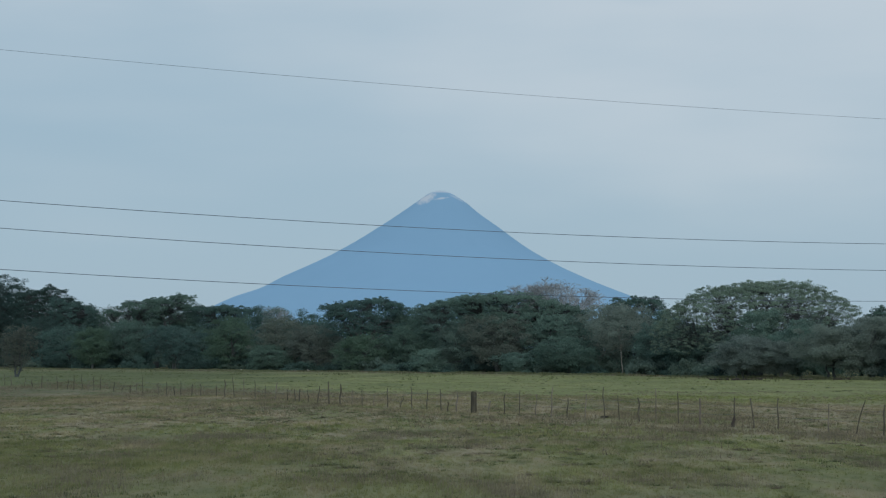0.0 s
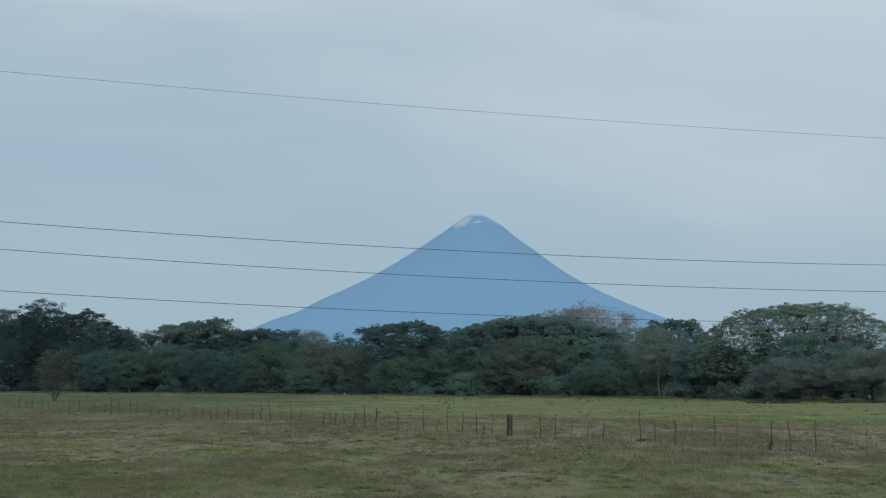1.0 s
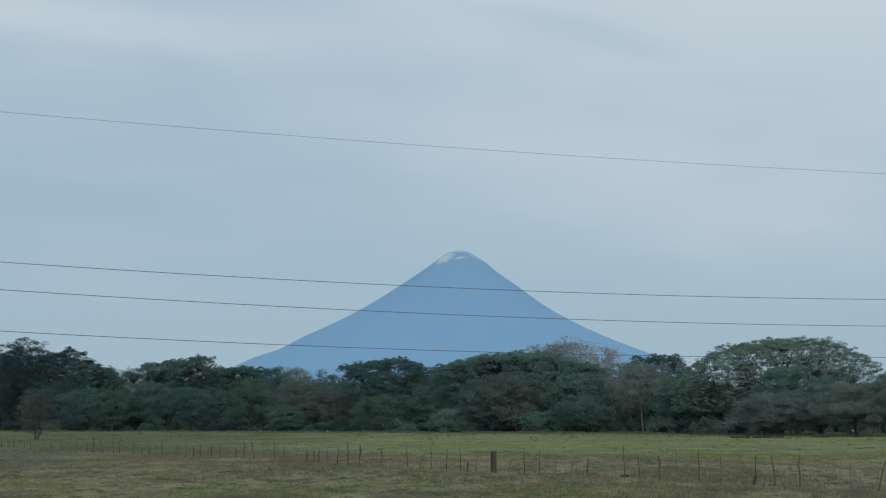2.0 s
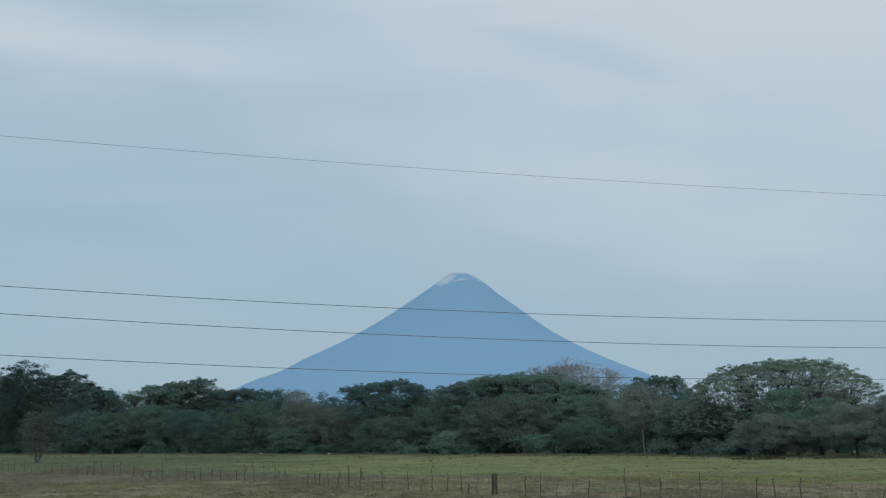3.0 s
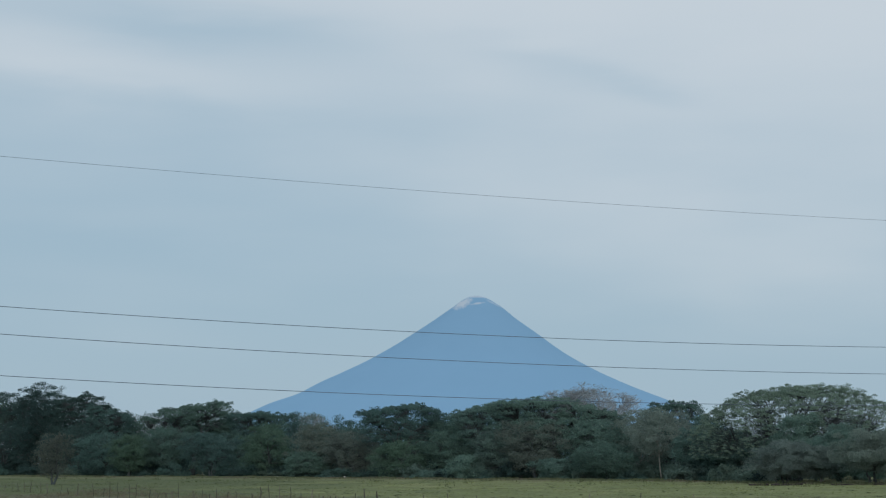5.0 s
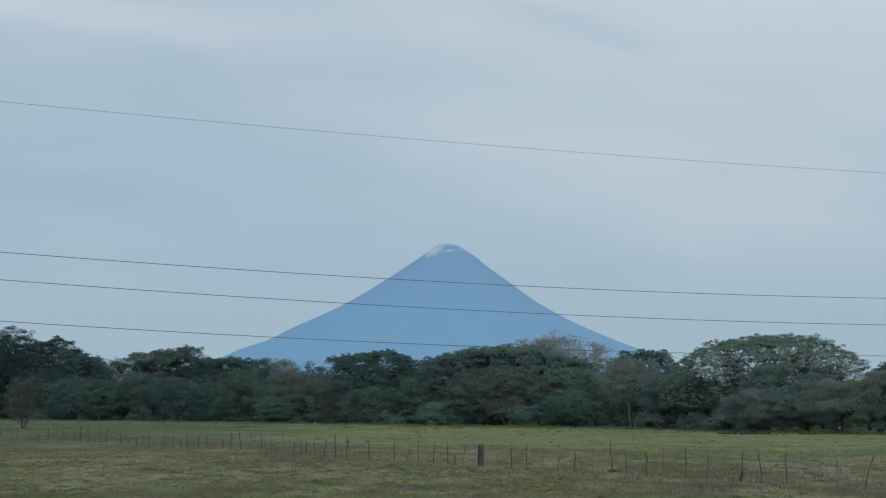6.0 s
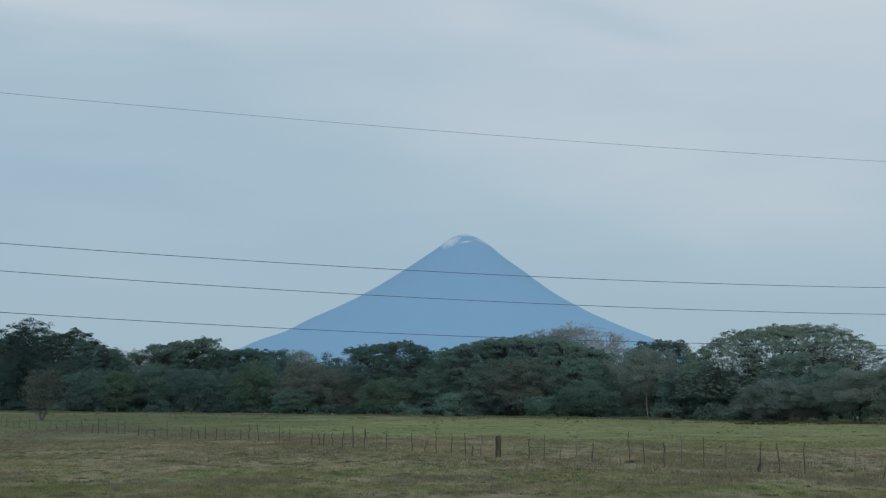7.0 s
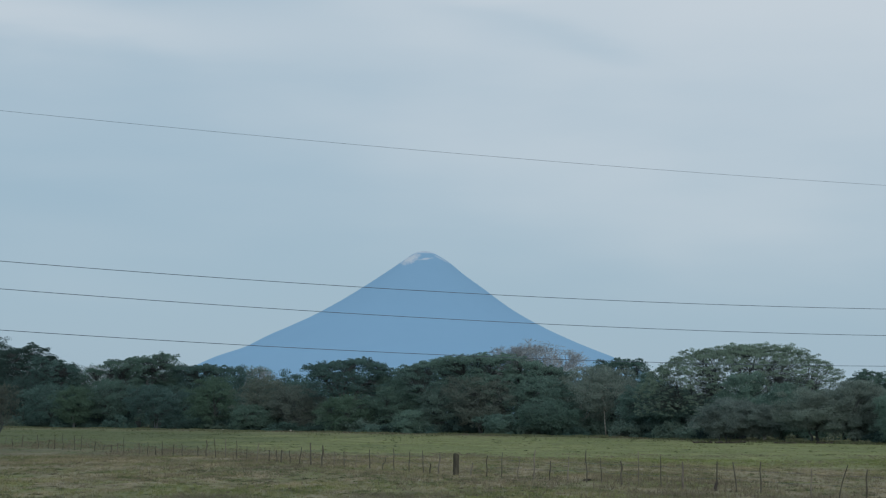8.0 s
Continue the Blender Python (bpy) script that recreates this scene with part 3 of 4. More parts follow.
def make_grass(name, near, far, per_metre, height, width, seed, label, blades=9, material=None, patch=0.21, bare=(-0.75, 0.45), spread=0.35):
    """Tufts of blades over the part of the pasture in front of the camera."""
    rng = np.random.default_rng(seed)
    reach = 0.295
    area = reach * (far ** 2 - near ** 2)
    n = int(area * per_metre)
    y = np.sqrt(rng.uniform(near ** 2, far ** 2, n))
    x = rng.uniform(-reach, reach, n) * y
    z = np.array([ground_height(a, b) for a, b in zip(x, y)])
    thick = np.array([noise.noise((a * patch, b * patch * 0.6, seed * 0.77)) for a, b in zip(x, y)])
    keep = rng.uniform(*bare, len(x)) < thick
    x, y, z, thick = x[keep], y[keep], z[keep], thick[keep]
    base = np.repeat(np.stack([x, y, z - 0.02], axis=1), blades, axis=0)
    m = len(base)
    tall = np.repeat(rng.uniform(0.6, 1.25, len(x)) * (1 + 0.5 * np.clip(thick, -0.4, 1)), blades) * height * rng.uniform(0.5, 1.1, m)
    base[:, :2] += rng.normal(0, height * spread, (m, 2))
    az = rng.uniform(0, 6.283, m)
    lean = np.stack([np.cos(az), np.sin(az)], axis=1) * (tall * rng.uniform(0.1, 0.7, m))[:, None]
    side = np.stack([np.cos(az + 1.2), np.sin(az + 1.2), np.zeros(m)], axis=1) * (width * rng.uniform(0.6, 1.3, m))[:, None]
    tip = base + np.column_stack([lean, tall])
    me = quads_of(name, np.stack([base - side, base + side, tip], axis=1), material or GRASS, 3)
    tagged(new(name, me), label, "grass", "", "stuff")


def make_weeds(label, seed, count, back, deep, tall_range, bare, spread, material):
    """Rank grass and weeds along the foot of the tree line."""
    rng = np.random.default_rng(seed)
    n = count
    x = rng.uniform(-135, 68, n)
    edge = np.interp(x, (-135, -110, -60, 0, 30, 55, 68), (436, 402, 354, 296, 257, 201, 190))
    wander = np.array([noise.noise((a * 0.07, 0.0, 8.0)) for a in x])
    y = edge - np.abs(rng.normal(0, deep, n)) * (1 + wander) + back - 7.0 * wander
    clump = np.array([noise.noise((a * 0.16, b * 0.10, seed * 0.1)) for a, b in zip(x, y)])
    keep = rng.uniform(bare, 0.3, n) < clump
    x, y, clump = x[keep], y[keep], clump[keep]
    m = len(x) * 10
    base = np.repeat(np.stack([x, y, np.zeros(len(x))], axis=1), 10, axis=0)
    tall = np.repeat(rng.uniform(*tall_range, len(x)) * (1 + clump), 10) * rng.uniform(0.5, 1.1, m)
    base[:, :2] += rng.normal(0, spread, (m, 2))
    az = rng.uniform(0, 6.283, m)
    side = np.stack([np.cos(az), np.sin(az), np.zeros(m)], axis=1) * rng.uniform(0.03, 0.07, m)[:, None]
    tip = base + np.stack([rng.normal(0, 0.14, m), rng.normal(0, 0.14, m), tall], axis=1)
    me = quads_of("weeds", np.stack([base - side, base + side, tip], axis=1), material, 3)
    tagged(new("weeds", me), label, "weeds", "", "stuff")


def make_fence_weeds(seed, count):
    """Taller dry growth left standing on both sides of the fence, in brown drifts."""
    rng = np.random.default_rng(seed)
    x = rng.uniform(-42, 24, count)
    y = FENCE_Y - FENCE_SLOPE * x + rng.normal(2.0, 15.0, count)
    drift = np.array([noise.noise((a * 0.11, b * 0.035, 3.3)) for a, b in zip(x, y)])
    keep = (rng.uniform(-0.35, 0.75, count) < drift) & (y > 45)
    x, y = x[keep], y[keep]
    m = len(x) * 10
    z = np.array([ground_height(a, b) for a, b in zip(x, y)])
    base = np.repeat(np.stack([x, y, z], axis=1), 10, axis=0)
    base[:, :2] += rng.normal(0, 0.25, (m, 2))
    tall = rng.uniform(0.06, 0.24, m)
    az = rng.uniform(0, 6.283, m)
    side = np.stack([np.cos(az), np.sin(az), np.zeros(m)], axis=1) * rng.uniform(0.012, 0.028, m)[:, None]
    tip = base + np.stack([rng.normal(0, 0.10, m), rng.normal(0, 0.10, m), tall], axis=1)
    me = quads_of("dry_weeds", np.stack([base - side, base + side, tip], axis=1), BROWN_WEED, 3)
    tagged(new("dry_weeds", me), "drifts of dark brown dry weeds along the fence", "weeds", "", "stuff")


def make_tussocks(label, seed, count, near, far, material, tall):
    """Single rough tussocks, each a tight bunch of arching blades."""
    rng = np.random.default_rng(seed)
    y = near + (far - near) * rng.uniform(0, 1, count) ** 0.85
    x = rng.uniform(-0.29, 0.29, count) * y
    clump = np.array([noise.noise((a * 0.16, b * 0.06, seed * 0.31)) for a, b in zip(x, y)])
    keep = rng.uniform(-0.5, 0.35, count) < clump
    x, y = x[keep], y[keep]
    blades = 70
    m = len(x) * blades
    wide = np.repeat(rng.uniform(0.10, 0.30, len(x)), blades)
    z = np.array([ground_height(a, b) for a, b in zip(x, y)])
    az, r = rng.uniform(0, 6.283, m), rng.uniform(0, 1, m) ** 0.6
    out = np.stack([np.cos(az), np.sin(az)], axis=1)
    base = np.repeat(np.stack([x, y, z - 0.01], axis=1), blades, axis=0)
    base[:, :2] += out * (wide * r * 0.7)[:, None] * np.array([1.4, 1.0])
    high = np.repeat(rng.uniform(0.5, 1.2, len(x)), blades) * tall * rng.uniform(0.5, 1.1, m) * (1 - 0.5 * r)
    side = np.stack([-out[:, 1], out[:, 0], np.zeros(m)], axis=1) * rng.uniform(0.008, 0.020, m)[:, None]
    tip = base + np.column_stack([out * (wide * (0.3 + r))[:, None], high])
    me = quads_of("tussocks", np.stack([base - side, base + side, tip], axis=1), material, 3)
    tagged(new("tussocks", me), label, "grass", "", "stuff")


make_ground()


# ---- the far volcano ----
def make_mountain():
    """A steep, slightly lopsided cone with a blunt crater, its flanks running out in long concave slopes."""
    rings, turns, cx, cy = 90, 220, -8.0, 4300.0
    verts, faces = [(cx, cy, 400.5)], []
    for i in range(1, rings + 1):
        r = 960.0 * (i / rings) ** 1.35
        for k in range(turns):
            a = 2 * math.pi * k / turns
            side = 0.5 + 0.5 * math.cos(a)
            run = 492.0 * (1 - side) + 432.0 * side
            rib = noise.fractal((math.cos(a) * 3.0, math.sin(a) * 3.0, r * 0.0022), 0.8, 2.0, 4)
            bulge = 3.0 * math.exp(-((r - 330.0) / 130.0) ** 2) * (0.4 + side)
            h = 420.0 * math.exp(-r / run) + rib * 4.0 * min(1.0, r / 260.0) + bulge - 3.0 - 10.0 * (1 - side) * math.exp(-((r - 445.0) / 55.0) ** 2)
            h += (4.0 + 7.0 * side) * math.exp(-((r - 130.0) / 80.0) ** 2) + 6.5 * side * side * math.exp(-((r - 60.0) / 30.0) ** 2)
            crown = 400.0 - 0.0006 * r * r + 1.5 * rib
            h = -math.log(math.exp(-h / 5.0) + math.exp(-crown / 5.0)) * 5.0
            fade = max(0.0, min(1.0, (920.0 - r) / 480.0))
            verts.append((cx + r * math.cos(a), cy + r * math.sin(a), h * fade * fade * (3 - 2 * fade) - 0.5))
    for k in range(turns):
        faces.append((0, 1 + k, 1 + (k + 1) % turns))
    for i in range(rings - 1):
        for k in range(turns):
            a, b = 1 + i * turns + k, 1 + i * turns + (k + 1) % turns
            faces.append((a, a + turns, b + turns, b))
    tagged(new("backdrop_volcano", mesh_of("backdrop_volcano", verts, faces, MOUNTAIN, True)), "distant volcano cone in painted blue haze with pale ash at its summit", "volcano", "", "structure")


make_mountain()

# ---- the tree line: tall crowns, then the front row ----
umbrella_tree(-126.6, 453.6, 21.4, 27.4, 11, 'deep', depth=0.62)
round_tree(-106.4, 433.9, 22.3, 12.1, 12, 'deep', stem=0.2)
round_tree(-109.1, 439.1, 21.8, 11.7, 28, 'deep', stem=0.15)
round_tree(-110.3, 434.2, 21.2, 9.7, 26, 'deep', stem=0.2)
round_tree(-101.0, 428.7, 19.8, 11.2, 27, 'deep', stem=0.2)
umbrella_tree(-86.1, 413.1, 15.6, 13.0, 25, 'dark', depth=0.6, n=110, boughs=[(-3.6, 16.2, 4.2), (0.4, 15.6, 3.7), (2.9, 14.7, 4.2), (5.0, 13.4, 3.0)])
umbrella_tree(-95.1, 422.7, 19.0, 13.4, 13, 'deep', depth=0.65, n=130, boughs=[(-4.2, 18.0, 4.0), (-0.6, 18.4, 3.5), (1.8, 19.4, 3.2), (4.6, 18.6, 2.2), (6.0, 16.9, 3.0)])
umbrella_tree(-64.2, 398.0, 15.5, 17.6, 14, 'mid', depth=0.55, boughs=[(-5.6, 15.2, 4.3), (0.1, 15.8, 7.6), (5.7, 16.6, 5.8), (7.5, 14.1, 3.3), (-10.0, 13.2, 5.1), (-2.1, 13.6, 10.1)])
umbrella_tree(-48.7, 397.3, 14.2, 15.2, 15, 'dark', depth=0.6, boughs=[(-5.1, 14.0, 6.3), (0.0, 14.2, 7.6), (4.5, 13.6, 5.1)])
umbrella_tree(-14.3, 336.7, 13.8, 17.6, 16, 'dark', depth=0.5, n=170, boughs=[(-7.9, 12.7, 2.8), (-5.2, 13.0, 4.1), (-2.4, 13.5, 5.4), (1.7, 14.0, 5.1), (4.8, 13.1, 4.3), (6.6, 12.2, 3.2), (-4.5, 11.4, 6.4), (5.6, 10.8, 5.4)])
umbrella_tree(2.1, 318.5, 13.2, 15.4, 17, 'dull', depth=0.65, n=170, boughs=[(-6.0, 11.9, 4.5), (-3.3, 12.5, 5.1), (-0.6, 13.2, 5.1), (-4.5, 10.8, 6.1), (4.0, 13.0, 6.0)])
umbrella_tree(13.6, 304.2, 13.8, 22.8, 77, 'dull', depth=0.65, n=240, boughs=[(-10.9, 12.9, 4.3), (-8.1, 13.4, 5.8), (-4.1, 13.8, 6.2), (0.0, 13.6, 5.8), (3.8, 12.7, 4.8), (7.1, 11.7, 4.8), (9.6, 10.7, 3.9)])
umbrella_tree(31.4, 286.0, 12.3, 8.9, 18, 'dark', depth=0.5, n=110, boughs=[(-3.0, 12.2, 2.7), (-0.3, 12.4, 3.6), (2.6, 12.3, 3.1)])
rain_tree(44.9, 255.9, 14.0, 30.8, 19)
umbrella_tree(58.0, 231.0, 9.6, 8.1, 20, 'mid', depth=0.6, dome=0.4)
umbrella_tree(63.8, 221.7, 10.6, 12.0, 21, 'mid', depth=0.6, dome=0.3)
bare_tree(18.3, 308.5, 15.7, 15.8, 22, deep=6)
bare_tree(-37.2, 391.3, 13.7, 8.7, 23, deep=5)
bare_tree(-81.7, 436.8, 15.1, 12.5, 24, deep=4)
round_tree(-81.6, 390.1, 9.9, 13.6, 31, 'dark', weep=0.5, stem=0.17, stems=2)
round_tree(-75.1, 382.2, 8.8, 8.6, 32, 'green', weep=0.8, stem=0.19)
round_tree(-93.0, 404.6, 11.7, 14.2, 33, 'deep', stem=0.2, stems=3)
round_tree(-113.1, 421.8, 12.1, 18.8, 34, 'deep', stem=0.22, stems=3)
round_tree(-67.5, 383.6, 10.1, 12.2, 35, 'mid', stem=0.22, stems=3)
round_tree(-56.1, 372.3, 9.3, 13.0, 36, 'dark', stem=0.2, stems=3)
round_tree(-43.1, 362.5, 10.6, 11.4, 37, 'green', weep=0.5, stem=0.17, stems=2)
round_tree(-31.6, 350.4, 10.3, 11.1, 38, 'brown', stem=0.18, stems=2)
round_tree(-33.3, 345.0, 4.7, 9.9, 39, 'mid', stem=0.07)
round_tree(-24.5, 344.0, 8.8, 12.0, 40, 'brown', stem=0.12)
round_tree(-14.2, 321.2, 6.9, 9.6, 41, 'green', weep=0.3, stem=0.09)
round_tree(-4.5, 320.6, 8.9, 11.2, 42, 'mid', stem=0.09)
round_tree(-1.8, 303.4, 3.8, 7.2, 43, 'dull', stem=0.08)
round_tree(3.5, 301.7, 8.1, 10.6, 44, 'olive', stem=0.09)
round_tree(9.0, 295.6, 9.4, 13.2, 45, 'brown', stem=0.2)
round_tree(12.0, 287.7, 3.2, 5.5, 46, 'dull', stem=0.17)
round_tree(20.1, 280.2, 5.5, 9.8, 47, 'mid', stem=0.11)
round_tree(18.8, 293.9, 9.8, 10.3, 48, 'dull', stem=0.09)
round_tree(27.7, 274.3, 10.7, 12.2, 49, 'greybrown', stem=0.4)
round_tree(33.1, 267.3, 7.9, 8.6, 50, 'dull', stem=0.14)
round_tree(36.9, 257.3, 7.1, 9.0, 51, 'dull', stem=0.14)
round_tree(38.6, 228.0, 5.3, 7.4, 52, 'greybrown', stem=0.24, stems=3)
round_tree(42.8, 226.4, 4.5, 6.2, 78, 'greybrown', stem=0.33)
round_tree(43.0, 241.2, 9.1, 8.4, 53, 'dull', stem=0.14)
round_tree(45.9, 229.0, 7.5, 7.3, 54, 'dull', stem=0.18)
round_tree(47.5, 215.3, 6.4, 8.6, 55, 'greybrown', stem=0.3, stems=2)
round_tree(51.4, 212.5, 7.4, 8.1, 56, 'greybrown', stem=0.16, stems=2)
round_tree(55.2, 203.1, 6.4, 9.0, 57, 'dull', stem=0.11)
round_tree(-58.2, 242.9, 6.9, 5.7, 58, 'rust', stem=0.22, sparse=True)
shrub(-8.3, 312.0, 1.8, 6.0, 61, 'dull')
round_tree(-27.8, 366.8, 12.2, 15.2, 62, 'dark', stem=0.1)
round_tree(-5.2, 336.9, 11.6, 11.8, 63, 'mid', stem=0.06)
round_tree(26.3, 294.7, 11.1, 9.4, 64, 'greybrown', stem=0.08)
round_tree(-81.7, 420.1, 13.8, 13.4, 65, 'mid', stem=0.11)
round_tree(-41.4, 384.8, 13.4, 12.2, 66, 'dark', stem=0.11)
round_tree(-55.9, 405.6, 14.3, 10.3, 67, 'mid', stem=0.14)
round_tree(36.2, 283.6, 10.0, 5.4, 68, 'dull', stem=0.12)
round_tree(37.2, 271.8, 7.0, 6.9, 69, 'dull', stem=0.14)
round_tree(40.7, 258.2, 6.1, 7.4, 70, 'dull', stem=0.09)

round_tree(-67.5, 405.0, 14.0, 13.0, 101, 'mid', stem=0.2)
round_tree(-59.5, 406.0, 14.6, 9.5, 102, 'mid', stem=0.2)
round_tree(-93.0, 430.0, 17.4, 11.5, 103, 'deep', stem=0.2)
round_tree(-85.5, 421.0, 14.6, 9.5, 104, 'deep', stem=0.2)
round_tree(55.5, 266.0, 9.0, 7.0, 105, 'dull', stem=0.1)

# ---- undergrowth and trees behind the front row, from a few grown forms ----
FORMS = [
    round_tree(-66.0, 452.0, 11.0, 12.0, 71, "dark", 0.2, n=100, full=0.6),
    round_tree(-30.0, 398.0, 11.0, 12.0, 72, "mid", 0.1, n=100, full=0.6),
    round_tree(-6.0, 362.0, 10.0, 12.0, 73, "mid", n=100, full=0.6),
    round_tree(24.0, 330.0, 10.0, 12.0, 74, "olive", 0.3, n=100, full=0.6),
    round_tree(34.0, 305.0, 9.0, 12.0, 75, "dull", 0.1, n=100, full=0.6),
]
FORM_SIZE = [(11.0, 12.0), (11.0, 12.0), (10.0, 12.0), (10.0, 12.0), (9.0, 12.0)]
# darker leaves on the first two shrubs stand in for shade under the trees
BUSHES = [shrub(-52.0, 372.0, 3.0, 6.0, 81, "dark"), shrub(-3.0, 305.0, 3.0, 6.0, 82, "deep"), shrub(30.0, 262.0, 3.0, 6.0, 83, "olive")]


def copy_tree(form, x, y, h, w, turn):
    fh, fw = FORM_SIZE[form]
    return copy_thing(FORMS[form], pose(x, y, 0, 0, 0, turn) @ Matrix.Diagonal((w / fw, w / fw, h / fh, 1)))


def copy_shrub(form, x, y, h, w, turn):
    return copy_thing(BUSHES[form], pose(x, y, 0, 0, 0, turn) @ Matrix.Diagonal((w / 6.0, w / 6.0, h / 3.0, 1)))

copy_tree(0, -140.7, 479.9, 19.2, 16.0, 179)
copy_tree(1, -128.3, 459.0, 19.1, 14.1, 194)
copy_tree(2, -118.8, 461.8, 19.2, 15.2, 271)
copy_tree(0, -103.6, 449.0, 15.6, 17.8, 159)
copy_tree(1, -89.6, 428.8, 13.3, 13.2, 89)
copy_tree(2, -76.7, 415.0, 9.7, 12.8, 9)
copy_tree(0, -68.1, 422.1, 13.0, 17.0, 328)
copy_tree(1, -53.8, 393.5, 9.9, 11.9, 56)
copy_tree(2, -47.2, 397.2, 11.6, 13.4, 278)
copy_tree(0, -35.3, 379.0, 10.6, 14.4, 330)
copy_tree(1, -28.4, 379.7, 10.1, 12.8, 116)
copy_tree(2, -17.5, 359.4, 11.0, 11.8, 48)
copy_tree(0, -12.8, 361.8, 12.0, 14.3, 249)
copy_tree(3, -3.2, 349.4, 10.7, 14.2, 134)
copy_tree(4, 5.0, 325.4, 11.4, 12.3, 12)
copy_tree(2, 12.5, 321.5, 12.4, 12.0, 342)
copy_tree(3, 17.5, 320.6, 11.3, 11.0, 326)
copy_tree(4, 25.6, 301.6, 9.0, 11.8, 40)
copy_tree(2, 31.2, 305.8, 10.1, 12.4, 261)
copy_tree(3, 37.4, 289.9, 6.6, 7.6, 147)
copy_tree(4, 41.9, 278.3, 6.2, 7.6, 23)
copy_tree(2, 45.4, 267.2, 5.8, 7.6, 288)
copy_tree(3, 46.8, 250.5, 5.6, 7.4, 307)
copy_tree(4, 52.3, 238.2, 5.2, 6.4, 6)
copy_tree(2, 55.2, 229.3, 7.0, 7.1, 38)
copy_tree(3, 61.2, 232.4, 8.2, 8.4, 24)
copy_tree(4, 62.4, 223.8, 7.8, 7.0, 344)
copy_tree(2, 66.0, 214.3, 8.2, 6.6, 334)
copy_tree(1, -153.3, 507.1, 21.3, 20.6, 301)
copy_tree(2, -135.9, 498.7, 21.3, 18.8, 246)
copy_tree(0, -121.9, 481.6, 20.4, 16.7, 33)
copy_tree(1, -114.8, 485.4, 19.3, 18.4, 93)
copy_tree(2, -98.4, 456.5, 17.8, 14.5, 185)
copy_tree(0, -92.0, 456.8, 14.4, 14.9, 172)
copy_tree(1, -82.8, 466.8, 13.2, 16.0, 37)
copy_tree(2, -72.7, 454.9, 13.3, 18.5, 89)
copy_tree(0, -63.1, 448.9, 14.1, 17.7, 251)
copy_tree(1, -54.8, 447.1, 12.7, 17.1, 321)
copy_tree(2, -41.5, 417.4, 11.5, 12.8, 39)
copy_tree(0, -35.3, 414.0, 11.1, 16.3, 341)
copy_tree(1, -26.5, 403.0, 10.9, 14.9, 114)
copy_tree(2, -14.7, 386.6, 12.5, 13.8, 25)
copy_tree(0, -7.3, 370.8, 10.9, 14.0, 329)
copy_tree(3, -1.8, 379.9, 11.9, 15.5, 188)
copy_tree(4, 5.8, 359.0, 13.7, 11.0, 238)
copy_tree(2, 11.4, 348.5, 12.6, 11.2, 66)
copy_tree(3, 20.3, 338.6, 13.2, 11.0, 327)
copy_tree(4, 26.8, 337.0, 10.6, 11.9, 145)
copy_tree(2, 31.4, 331.6, 10.2, 10.8, 133)
copy_tree(3, 37.9, 317.1, 10.9, 10.7, 266)
copy_tree(4, 42.2, 319.8, 7.2, 9.0, 271)
copy_tree(2, 43.6, 289.4, 6.4, 8.4, 256)
copy_tree(3, 50.8, 287.0, 4.3, 9.4, 84)
copy_tree(4, 54.7, 277.6, 5.4, 11.0, 68)
copy_tree(2, 57.6, 269.0, 5.0, 10.0, 203)
copy_tree(3, 59.0, 251.1, 6.7, 9.9, 119)
copy_tree(4, 63.5, 249.4, 7.8, 8.6, 12)
copy_tree(2, 67.8, 243.1, 8.9, 8.3, 153)
copy_tree(3, 68.9, 238.3, 9.1, 7.4, 278)
copy_shrub(1, -124.5, 426.3, 2.8, 7.9, 82)
copy_shrub(0, -114.6, 417.1, 3.2, 8.2, 330)
copy_shrub(1, -102.5, 404.3, 2.5, 7.0, 207)
copy_shrub(2, -93.3, 397.9, 2.1, 8.7, 191)
copy_shrub(1, -84.1, 391.1, 2.1, 7.5, 133)
copy_shrub(0, -75.5, 384.9, 2.7, 8.4, 55)
copy_shrub(0, -64.9, 378.2, 3.3, 6.1, 229)
copy_shrub(1, -50.8, 364.0, 2.0, 5.8, 270)
copy_shrub(2, -42.7, 361.2, 1.6, 5.4, 228)
copy_shrub(0, -32.4, 347.6, 1.6, 8.1, 259)
copy_shrub(0, -26.7, 338.9, 2.0, 8.0, 73)
copy_shrub(1, -18.6, 328.2, 2.1, 7.0, 301)
copy_shrub(2, -11.6, 316.7, 3.1, 6.5, 288)
copy_shrub(1, -5.1, 309.0, 2.0, 5.9, 151)
copy_shrub(0, 0.8, 300.9, 1.9, 6.9, 121)
copy_shrub(1, 5.8, 297.7, 3.2, 6.8, 331)
copy_shrub(2, 11.6, 290.7, 2.4, 4.4, 156)
copy_shrub(2, 17.4, 284.1, 2.6, 4.3, 338)
copy_shrub(0, 23.3, 276.5, 1.7, 4.1, 51)
copy_shrub(0, 31.5, 266.1, 1.5, 5.8, 295)
copy_shrub(2, 35.8, 250.4, 1.2, 4.4, 238)
copy_shrub(1, 38.4, 242.0, 2.2, 5.5, 358)
copy_shrub(1, 53.2, 206.0, 1.8, 4.1, 25)
copy_shrub(2, 55.5, 201.7, 1.4, 3.5, 190)
copy_shrub(1, 58.7, 199.1, 1.9, 2.9, 285)
copy_shrub(2, -128.9, 438.5, 5.4, 9.8, 133)
copy_shrub(0, -116.6, 430.3, 4.5, 8.8, 105)
copy_shrub(1, -109.9, 424.3, 6.4, 10.9, 10)
copy_shrub(1, -96.6, 408.7, 5.0, 8.1, 243)
copy_shrub(0, -88.4, 401.3, 6.4, 9.5, 323)
copy_shrub(1, -79.6, 396.2, 3.5, 8.3, 5)
